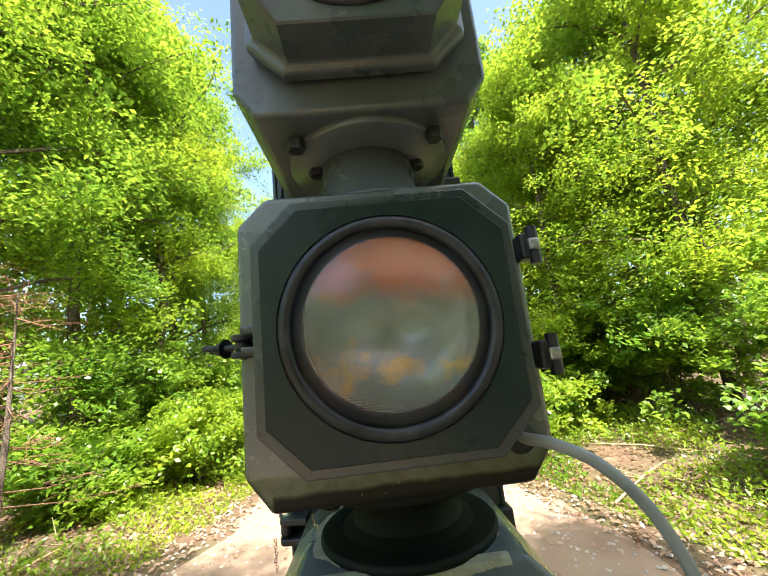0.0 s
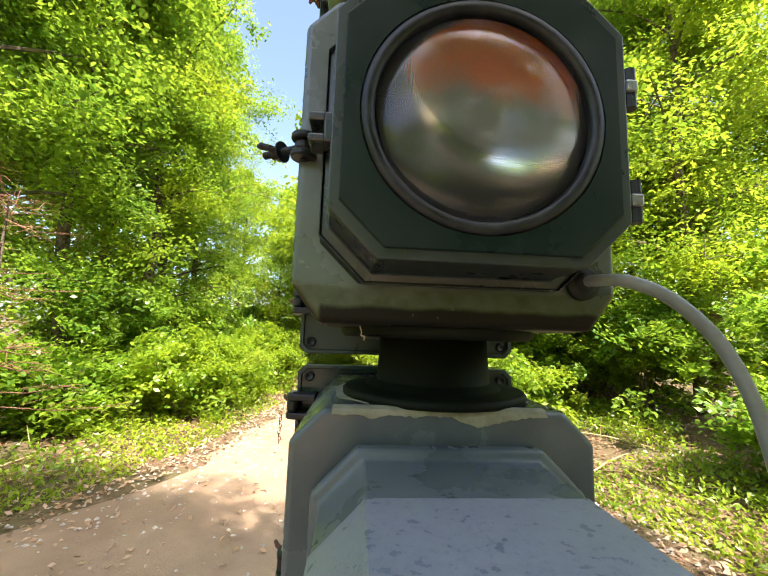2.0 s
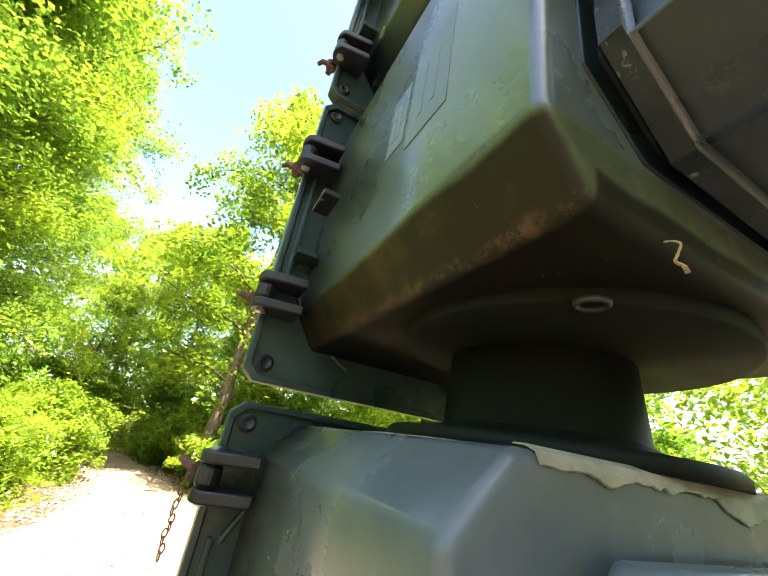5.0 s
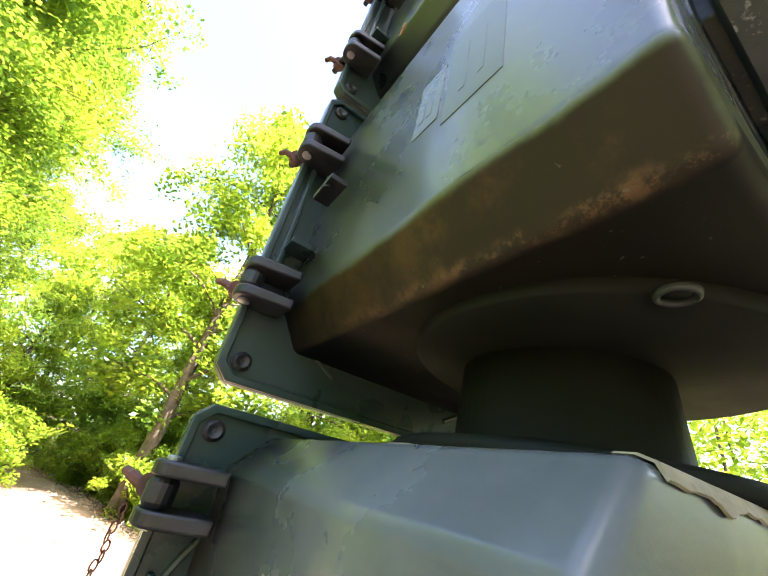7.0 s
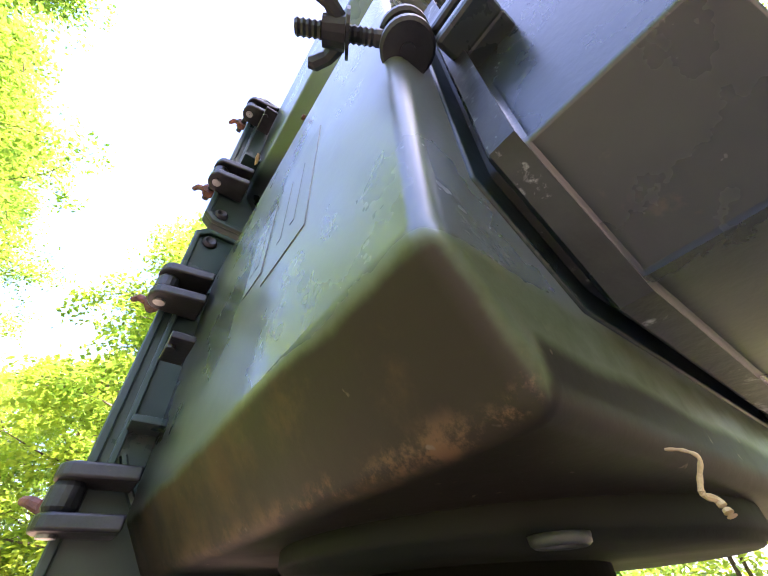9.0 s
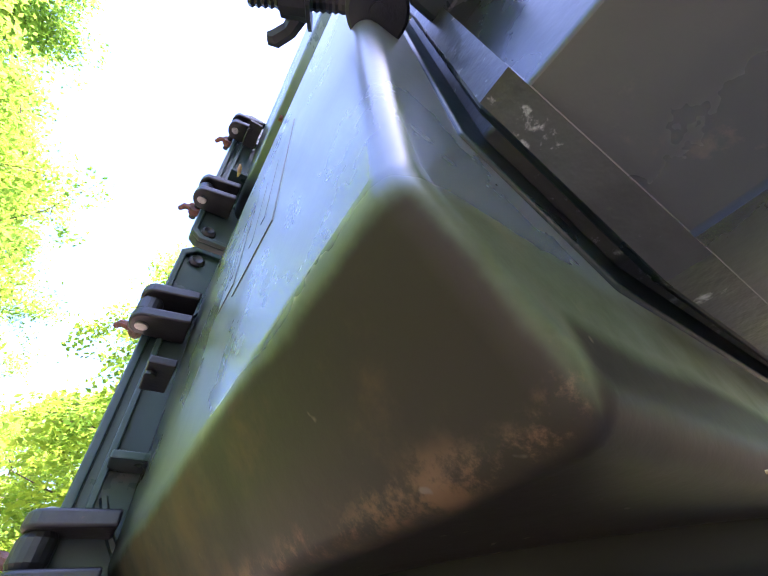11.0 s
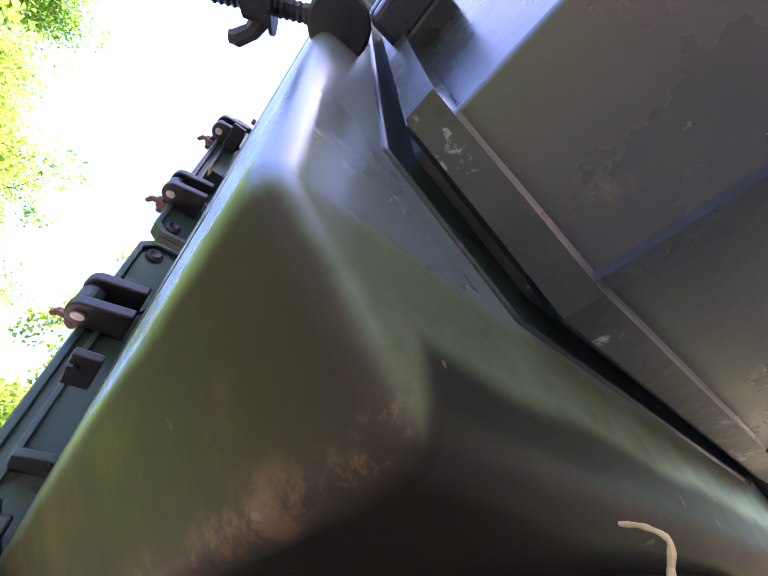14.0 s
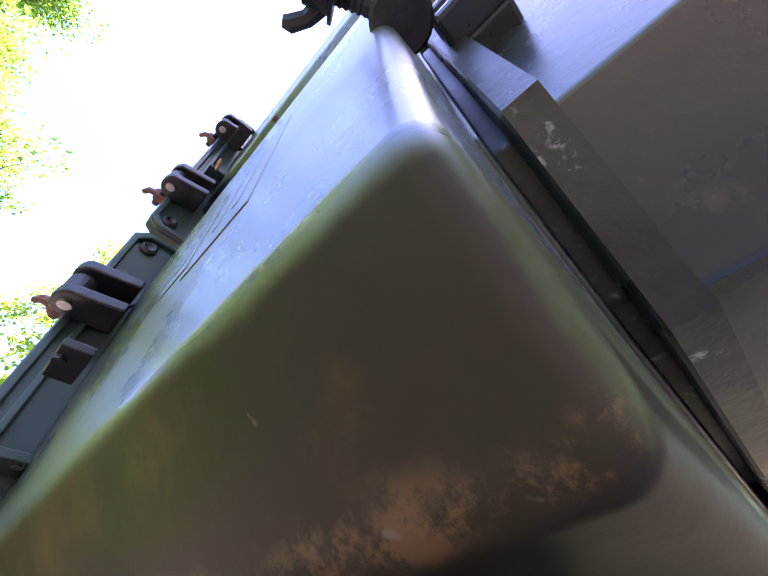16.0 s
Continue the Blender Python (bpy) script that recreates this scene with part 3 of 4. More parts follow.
box(bm, -0.126, -0.112, -0.029, -0.004, -0.0125, 0.0145, 0.002)
for z0, z1 in ((-0.0125, -0.0050), (0.0060, 0.0145)):
    box(bm, -0.139, -0.124, -0.029, -0.004, z0, z1, 0.0022)
part("latch_ear", bm, PAINT_DOOR, mid_door, "forked ear for the swing bolt")


for ang in (172, 188, 60, 300):
    bm = bmesh.new()
    a = radians(180 - ang)
    c, s_ = math.cos(a), math.sin(a)
    tube(bm, spline([(0.090 * c, -0.048, 0.090 * s_), (0.098 * c, -0.042, 0.098 * s_), (0.104 * c, -0.036, 0.104 * s_ + (0.006 if ang < 180 else -0.006))], 4), 0.0014, 6)
    tube(bm, [(0.100 * c, -0.040, 0.100 * s_ - 0.008), (0.100 * c, -0.040, 0.100 * s_ + 0.008)], 0.0014, 6)
    part("lens_clip", bm, ZINC, mid_door)
bm = bmesh.new()
loops(bm, [oct_ring(0.1275, 0.0403, -0.001, 4), oct_ring(0.1275, 0.0403, -0.010, 4), oct_ring(0.1268, 0.040, -0.010, 4), oct_ring(0.1268, 0.040, -0.001, 4)], closed=True)
part("rim_edge", bm, WORN, mid_door, "chipped rim with bare metal")


# face of the open section
def face_details():
    bm = bmesh.new()
    o = octagon(0.1165, 0.1115, 0.034)
    i = octagon(0.1105, 0.1055, 0.032)
    loops(bm, [[(x, y, z) for x, z in r] for r, y in ((o, 0.005), (o, -0.005), (i, -0.005), (i, 0.005))], closed=True)
    soft_edges(bm, 0.0015, 2)
    part("gasket_lip", bm, WORN, mid, "worn raised lip round the lamp opening")
    bm = bmesh.new()
    up = [(x, 0.1205 + 0.0016 * noise.noise((x * 90, 1, 0)) + 0.001 * noise.noise((x * 300, 4, 0))) for x in [-0.060 + 0.003 * k for k in range(41)]]
    dn = [(x, z - 0.0038 - 0.0025 * noise.noise((x * 120, 7, 0))) for x, z in reversed(up)]
    loops(bm, [[(x, y, z) for x, z in up + dn] for y in (0.003, 0.0031)])
    part("rust_streak", bm, RUST_DARK, mid, "thin reddish rust streak")
    bm = bmesh.new()
    loops(bm, [[(x, y, z) for x, z in octagon(0.110, 0.105, 0.032)] for y in (0.004, 0.0005)])
    part("inner_plate", bm, PAINT_FACE, mid)
    bm = bmesh.new()
    lathe(bm, [(0.090, 0.000), (0.0985, 0.000), (0.0985, -0.004), (0.096, -0.008), (0.092, -0.008), (0.090, -0.006)], "y", 64, (-0.002, 0, 0.006))
    ring = part("lamp_ring", bm, CREAM, mid, "cream metal ring", True)
    bm = bmesh.new()
    lathe(bm, [(0.0945, -0.006), (0.0860, -0.030), (0.0845, -0.034), (0.0825, -0.034), (0.0890, -0.006)], "y", 64, (-0.002, 0, 0.006))
    part("lamp_drum", bm, DRUM, mid, "frosted translucent drum", True)
    bm = bmesh.new()
    lens_disc(bm, 0.0828, -0.033, 0.014, 64, 10)
    bmesh.ops.translate(bm, vec=(-0.002, 0, 0.006), verts=bm.verts)
    part("lamp_dome", bm, DOME, mid, "dusty glass dome, amber at the top", True)
    for ang, r in ((132, 0.104), (-49, 0.106)):
        bm = bmesh.new()
        a = radians(ang)
        m = Matrix.Translation((r * math.cos(a), -0.003, 0.004 + r * math.sin(a))) @ Matrix.Rotation(-a, 4, "Y")
        box(bm, -0.012, 0.007, -0.0015, 0.0015, -0.011, 0.007, 0.002, m)
        ear = part("mounting_ear", bm, CREAM, mid)
        bm = bmesh.new()
        lathe(bm, [(0.0055, -0.004), (0.0055, -0.009), (0.003, -0.011)], "y", 10, ((r + 0.004) * math.cos(a), 0, 0.004 + (r + 0.004) * math.sin(a)))
        part("screw", bm, RUST_DARK, ear)
    # terminal block
    m = Matrix.Translation((-0.090, -0.003, -0.071)) @ Matrix.Rotation(radians(41), 4, "Y") @ Matrix.Scale(0.70, 4)
    bm = bmesh.new()
    box(bm, -0.028, 0.028, -0.010, 0.006, -0.013, 0.004, 0.003, m)
    tb = part("terminal_block", bm, MOSS, mid, "dirty terminal block with mossy dirt")
    bm = bmesh.new()
    box(bm, -0.027, 0.018, -0.014, -0.004, 0.003, 0.013, 0.001, m)
    part("terminal_cover", bm, INSIDE, tb)
    for k in range(3):
        bm = bmesh.new()
        box(bm, -0.022 + k * 0.013, -0.015 + k * 0.013, -0.0152, -0.0135, 0.005, 0.011, 0.0005, m)
        part("terminal", bm, ZINC, tb)
    bm = bmesh.new()
    box(bm, -0.033, -0.025, -0.013, 0.004, -0.004, 0.015, 0.002, m)
    part("terminal_end", bm, PLASTIC, tb)
    # sticker
    m = Matrix.Translation((0.082, -0.0012, 0.089)) @ Matrix.Rotation(radians(41), 4, "Y") @ Matrix.Scale(0.84, 4)
    bm = bmesh.new()
    box(bm, -0.030, 0.030, -0.0008, 0.0012, -0.0130, 0.0130, 0.0004, m)
    st = part("sticker", bm, LABEL, mid, "cream paper sticker with orange band")
    bm = bmesh.new()
    box(bm, -0.029, 0.029, -0.0014, -0.0008, 0.0085, 0.0118, 0, m)
    part("printed_band", bm, LABEL_ORANGE, st)
    rnd = random.Random(4)
    for row in range(3):
        x = -0.026
        while x < 0.012:
            w = rnd.uniform(0.002, 0.006)
            bm = bmesh.new()
            box(bm, x, x + w, -0.0014, -0.0008, 0.003 - row * 0.0045, 0.0040 - row * 0.0045, 0, m)
            part("printed_bar", bm, INK, st)
            x += w + 0.0016
    bm = bmesh.new()
    box(bm, 0.016, 0.026, -0.0014, -0.0008, -0.0085, -0.0025, 0, m)
    part("printed_bar", bm, INK, st)
    # front clasp, hinges, cable gland
    kx, ky = -0.1465, 0.002
    for dz in (-0.0085, 0.0085):
        bm = bmesh.new()
        lathe(bm, [(0.0005, dz - 0.0032), (0.0105, dz - 0.0032), (0.0118, dz - 0.0018), (0.0118, dz + 0.0018), (0.0105, dz + 0.0032), (0.0005, dz + 0.0032)], "z", 28, (kx, ky, 0))
        box(bm, kx - 0.004, kx + 0.009, ky, ky + 0.012, dz - 0.003, dz + 0.003, 0.001)
        lathe(bm, [(0.0032, dz - 0.0045), (0.0032, dz + 0.0045)], "z", 12, (kx, ky, 0))
        if dz < 0:
            c = part("front_clasp", bm, IRON, mid, "iron clasp with its swing bolt hanging loose")
        else:
            part("lug", bm, IRON, c)
    bm = bmesh.new()
    lathe(bm, [(0.0070, -0.005), (0.0085, -0.002), (0.0085, 0.002), (0.0070, 0.005)], "z", 18, (kx, ky, 0))
    root, tip = Vector((kx, ky, 0)), Vector((-0.188, 0.025, 0.000))
    turns = [root.lerp(tip, q / 40) for q in range(41)]
    tube(bm, turns, [0.0036 if q < 12 else 0.0031 + 0.0007 * (q % 2) for q in range(41)], 10)
    part("swing_bolt", bm, IRON, c)
    aim = Matrix.Translation(root.lerp(tip, 0.62)) @ (tip - root).to_track_quat("X", "Z").to_matrix().to_4x4()
    bm = bmesh.new()
    lathe(bm, [(0.0028, -0.0048), (0.0098, -0.0048), (0.0098, -0.0034), (0.0028, -0.0034)], "x", 20)
    bmesh.ops.transform(bm, matrix=aim, verts=bm.verts)
    part("washer", bm, IRON, c)
    bm = bmesh.new()
    lathe(bm, [(0.0030, -0.0030), (0.0072, -0.0030), (0.0062, 0.0065), (0.0030, 0.0065)], "x", 14)
    for sy in (-1, 1):
        tube(bm, [(0.000, sy * 0.005, 0), (0.004, sy * 0.010, 0.001), (0.010, sy * 0.0135, 0.002), (0.013, sy * 0.0135, 0.002)], [0.0036, 0.0032, 0.0034, 0.0024], 8)
    bmesh.ops.transform(bm, matrix=aim, verts=bm.verts)
    part("wing_nut", bm, IRON, c, "wing nut with specks of rust")
    for z in (0.072, -0.040):
        bm = bmesh.new()
        box(bm, 0.146, 0.166, -0.014, 0.008, z - 0.014, z + 0.014, 0.003)
        lathe(bm, [(0.006, z - 0.020), (0.006, z + 0.020)], "z", 10, (0.160, -0.012, 0))
        hg = part("door_hinge", bm, IRON, mid)
        bm = bmesh.new()
        box(bm, 0.152, 0.164, -0.020, -0.015, z - 0.006, z + 0.006, 0.002)
        part("hinge_tab", bm, ZINC, hg)
    bm = bmesh.new()
    lathe(bm, [(0.0155, 0.004), (0.0155, -0.001), (0.0140, -0.0025), (0.0095, -0.002), (0.0090, -0.006), (0.0068, -0.0075)], "y", 24, (0.116, 0, -0.116))
    part("cable_gland", bm, INSIDE, mid, "black rubber cable gland", True)
    # raised rectangles on the left side
    for y0, y1, z0, z1 in ((0.072, 0.121, -0.057, 0.042), (0.127, 0.154, -0.043, 0.022)):
        bm = bmesh.new()
        box(bm, -W - 0.0005, -W + 0.002, y0, y1, z0, z1, 0.0003)
        sp = part("side_plate", bm, PAINT, mid)
        for k in range(2):
            bm = bmesh.new()
            yy = y0 + (y1 - y0) * (0.30 + 0.32 * k)
            box(bm, -W - 0.0008, -W - 0.0003, yy, yy + 0.005, z0 + 0.2 * (z1 - z0), z1 - 0.25 * (z1 - z0), 0.0002)
            part("embossed_bar", bm, PAINT, sp)
    # drain hole and a dried stalk below
    bm = bmesh.new()
    lathe(bm, [(0.0082, -DEEP - 0.0042), (0.0086, -DEEP - 0.002), (0.0055, -DEEP - 0.002), (0.0060, -DEEP - 0.0044), (0.0071, -DEEP - 0.0050)], "z", 32, (-0.076, 0.042, 0), hollow=True)
    part("drain_ring", bm, WORN, mid, "worn iron ring round a drain hole", True)


had = set(mid.children)
face_details()
for ob in mid.children:
    if ob not in had and not ob.name.startswith(("side_plate", "drain_ring")):
        ob.matrix_basis = Matrix.Translation((0, -0.001, 0))
for bx, by in ((-0.088, 0.045), (0.088, 0.045), (-0.072, 0.112), (0.072, 0.112)):
    bm = bmesh.new()
    lathe(bm, [(0.0105, -DEEP - 0.012), (0.0115, -DEEP - 0.010), (0.0115, -DEEP + 0.002)], "z", 6, (bx, by, 0))
    part("bolt", bm, IRON, top)
lp = new("dry_stalk")
lp.matrix_world = pose(-0.0895, -0.001, -0.1535)
tagged(lp, "dry curled plant stalk stuck under the housing", "stalk")
bm = bmesh.new()
tube(bm, spline([(0.0010, 0.004, -0.0035), (0.0010, 0.001, -0.0045), (0.0014, -0.001, -0.0065), (0.0026, 0.001, -0.0095), (0.0022, 0.002, -0.0125), (0.0052, 0.001, -0.0135), (0.0048, 0.000, -0.0165)], 5), [0.0003 + 0.0006 * (k / 30) ** 2 + 0.00015 * math.sin(0.9 * k) ** 2 for k in range(31)], 8)
part("stem", bm, TWIG, lp)

# dry seed husk and a scrap of red leaf caught under the upper flange
sh = new("seed_husk")
sh.matrix_world = pose(-0.167, 0.211, 0.195)
tagged(sh, "dry straw-coloured seed husk caught on the housing", "seed husk")
bm = bmesh.new()
tube(bm, [(-0.001, -0.006, 0.003), (0.000, -0.002, 0.001), (0.001, 0.003, 0.000), (0.001, 0.008, 0.001)], [0.0010, 0.0022, 0.0018, 0.0006], 8)
part("husk", bm, TWIG, sh)
sc = new("leaf_scrap")
sc.matrix_world = pose(-0.1545, 0.108, 0.122)
tagged(sc, "tiny scrap of dry red leaf on the paint", "leaf scrap")
bm = bmesh.new()
box(bm, -0.0016, 0.0012, -0.0022, 0.0022, -0.0016, 0.0016, 0.0006, Matrix.Rotation(0.6, 4, "X"))
part("blade", bm, RUST, sc)

# torn gasket paper under the lower collar
def gasket_sheet(bm):
    """Flat ragged ring under the collar; in front it folds over the edge and hangs in torn flaps."""
    n = 150
    outer, inner = [], []
    for k in range(n):
        a = 2 * math.pi * k / n
        r = 0.118 + 0.008 * noise.noise((math.cos(a) * 3, math.sin(a) * 3, 1.7)) + 0.004 * noise.noise((math.cos(a) * 11, math.sin(a) * 11, 4.7))
        outer.append((r * math.cos(a), max(0.142 + r * math.sin(a), 0.0325), 0.0))
        inner.append((0.095 * math.cos(a), 0.142 + 0.095 * math.sin(a), 0.0))
    low_ = lambda ring: [(x, y, z - 0.0012) for x, y, z in ring]
    loops(bm, [inner, outer, low_(outer), low_(inner)], closed=True)
    front, n = [], 90
    for k in range(n + 1):
        x = -0.112 + 0.214 * k / n
        hang = 0.0012 + 0.008 * math.exp(-((x - 0.035) / 0.022) ** 2) + 0.004 * noise.noise((x * 60, 0.3, 2.0)) + 0.002 * noise.noise((x * 230, 5.3, 0))
        hang = max(hang * min(1.0, (0.112 - abs(x + 0.004)) / 0.04), 0.0004)
        curl = 0.0015 * max(0.0, noise.noise((x * 45, 9, 1))) + 0.05 * max(0.0, hang - 0.010)
        drop = [(0.040, 0.0005), (0.0335, 0.0003), (0.0287, -0.0016), (0.0268, -0.0054), (0.0264 - curl, -0.0058 - hang)]
        front.append([(x, y, z) for y, z in drop] + [(x, y - 0.0009, z + 0.0006) for y, z in reversed(drop)])
    loops(bm, front)


bm = bmesh.new()
gasket_sheet(bm)
gp = part("torn_gasket", bm, PAPER, None)
gp.matrix_world = pose(0, 0.016, ZB + HH + 0.0008)
tagged(gp, "torn pale gasket paper squeezed out under the collar", "gasket")

# cable
bm = bmesh.new()
tube(bm, spline([(0.116, 0.002, -0.111), (0.118, -0.014, -0.111), (0.136, -0.034, -0.114), (0.166, -0.046, -0.132), (0.196, -0.054, -0.170), (0.218, -0.058, -0.230), (0.232, -0.056, -0.310), (0.240, -0.050, -0.480), (0.27, -0.03, -0.90), (0.22, 0.0, -1.40), (0.24, -0.06, GROUND + 0.012), (0.5, -0.2, GROUND + 0.010)], 10), 0.0054, 12)
cb = part("cable", bm, CABLE, None, "", True)
tagged(cb, "grey round electric cable hanging out of the housing", "cable")

# rusty chain on the lower clasp
ch = empty("chain", pose(-0.212, 0.312, -0.302), "thin rusty chain hanging from the clasp", "chain")
for k in range(10):
    bm = bmesh.new()
    ring = [(0.0020 * math.cos(a), 0, 0.0034 * math.sin(a)) for a in [2 * math.pi * i / 10 for i in range(11)]]
    m = Matrix.Translation((-0.0001 * k + 0.0012 * math.sin(k * 1.7), 0, -0.0050 * k)) @ Matrix.Rotation(radians(90 * (k % 2) + 20), 4, "Z")
    tube(bm, [tuple(m @ Vector(p)) for p in ring], 0.0006, 5)
    part("link", bm, RUST, ch)

# post
post = empty("post", pose(0, NY, GROUND), "dark iron post that carries the signal", "post")
bm = bmesh.new()
lathe(bm, [(0.055, 0.0), (0.055, ZB - DEEP - 0.003 - GROUND)], "z", 32)
part("pipe", bm, PAINT, post, "", True)
bm = bmesh.new()
lathe(bm, [(0.12, -0.02), (0.12, 0.015), (0.07, 0.03), (0.056, 0.06)], "z", 32)
part("foot", bm, IRON, post)


# ---- ground ----
RY = [-20, 0, 2.2, 4.0, 7.5, 10.0, 12.5, 16.0, 24.0, 40.0]
RC = [-0.5, -0.4, -0.3, -0.1, -0.35, -0.75, -1.5, -3.2, -8.0, -20.0]
RH = [2.4, 2.5, 2.6, 1.85, 1.05, 0.9, 0.9, 0.9, 1.0, 1.0]


def road_mid(y):
    """x of the track's middle at y."""
    return float(np.interp(y, RY, RC))


def road_half(y):
    return float(np.interp(y, RY, RH))


def height(x, y):
    d = abs(x - road_mid(y))
    h = 0.05 * noise.noise((x * 0.5, y * 0.5, 0)) + 0.02 * noise.noise((x * 2, y * 2, 3))
    bank = max(d - road_half(y) - 0.2, 0)
    return GROUND + h * min(1, 0.2 + bank) + min(bank, 4) * 0.10


def grid_mesh(name, xs, ys, f, material, keep=None):
    nx, ny = len(xs), len(ys)
    verts = [(x, y, f(x, y)) for y in ys for x in xs]
    faces = [(j * nx + i, j * nx + i + 1, (j + 1) * nx + i + 1, (j + 1) * nx + i) for j in range(ny - 1) for i in range(nx - 1)]
    me = bpy.data.meshes.new(name)
    me.from_pydata(verts, [], faces)
    for p in me.polygons:
        p.use_smooth = True
    me.materials.append(material)
    return new(name, me)


def spaced(far, fine, near):
    a = np.arange(-near, near + 1e-6, fine)
    b = near + np.geomspace(fine, far - near, 24)
    return [float(v) for v in (*(-b[::-1]), *a, *b)]


ground = grid_mesh("ground", spaced(600, 0.35, 24), spaced(600, 0.35, 24), lambda x, y: height(x, y) if max(abs(x), abs(y)) < 60 else GROUND + 0.3, SOIL)
tagged(ground, "brown forest floor with leaf litter", "ground", kind="structure")
ys = [float(v) for v in np.arange(-14, 42, 0.3)]
us = [float(v) for v in np.linspace(-1, 1, 26)]
verts, faces = [], []
for j, y in enumerate(ys):
    for i, u in enumerate(us):
        w = road_half(y) + 0.22 * noise.noise((y * 0.7, u * 3, 5)) + 0.1 * noise.noise((y * 2.7, u, 9))
        x = road_mid(y) + u * w
        verts.append((x, y, height(x, y) + 0.016 - 0.03 * abs(u) ** 6 + 0.008 * noise.noise((x * 3, y * 3, 2))))
n = len(us)
faces = [(j * n + i, j * n + i + 1, (j + 1) * n + i + 1, (j + 1) * n + i) for j in range(len(ys) - 1) for i in range(n - 1)]
me = bpy.data.meshes.new("road")
me.from_pydata(verts, [], faces)
for p in me.polygons:
    p.use_smooth = True
me.materials.append(ROAD)
tagged(new("road", me), "pale sunlit gravel track through the wood", "road", kind="structure")


# ---- plants ----
def leaf_mesh(name, centres, normals, sizes, rng, material, slim=0.55, droop=0.5):
    """Many small pointed leaves, each a folded pair of faces."""
    n = len(centres)
    nrm = normals / np.linalg.norm(normals, axis=1, keepdims=True)
    a = rng.normal(size=(n, 3))
    a -= (a * nrm).sum(1, keepdims=True) * nrm
    a /= np.linalg.norm(a, axis=1, keepdims=True)
    b = np.cross(nrm, a)
    s = sizes[:, None]
    v = np.empty((n, 4, 3), np.float32)
    v[:, 0] = centres - a * s * 0.5
    v[:, 1] = centres + b * s * slim * 0.5 + nrm * s * 0.06
    v[:, 2] = centres + a * s * 0.5 - nrm * s * 0.10
    v[:, 3] = centres - b * s * slim * 0.5 + nrm * s * 0.06
    me = bpy.data.meshes.new(name)
    me.vertices.add(4 * n)
    me.vertices.foreach_set("co", v.ravel())
    me.loops.add(4 * n)
    me.loops.foreach_set("vertex_index", np.arange(4 * n, dtype=np.int32))
    me.polygons.add(n)
    me.polygons.foreach_set("loop_start", np.arange(0, 4 * n, 4, dtype=np.int32))
    me.update(calc_edges=True)
    me.materials.append(material)
    return me


def sprays(rng, tips, per, spread, flat=0.25, hang=0.15):
    """Leaves in flattish layered sprays round the tips."""
    k = len(tips)
    c = np.repeat(tips, per, axis=0)
    tilt = np.repeat(rng.normal(0, 0.3, (k, 2)), per, axis=0)
    size = np.repeat(rng.uniform(0.6, 1.3, k), per) * spread
    ang, rad = rng.uniform(0, 2 * np.pi, len(c)), np.sqrt(rng.uniform(0, 1, len(c))) * size
    dx, dy = np.cos(ang) * rad, np.sin(ang) * rad
    dz = tilt[:, 0] * dx + tilt[:, 1] * dy - hang * rad + rng.normal(0, flat, len(c)) * spread
    nrm = np.stack([-tilt[:, 0] + rng.normal(0, 0.45, len(c)), -tilt[:, 1] + rng.normal(0, 0.45, len(c)), np.full(len(c), 0.8)], 1)
    return c + np.stack([dx, dy, dz], 1), nrm


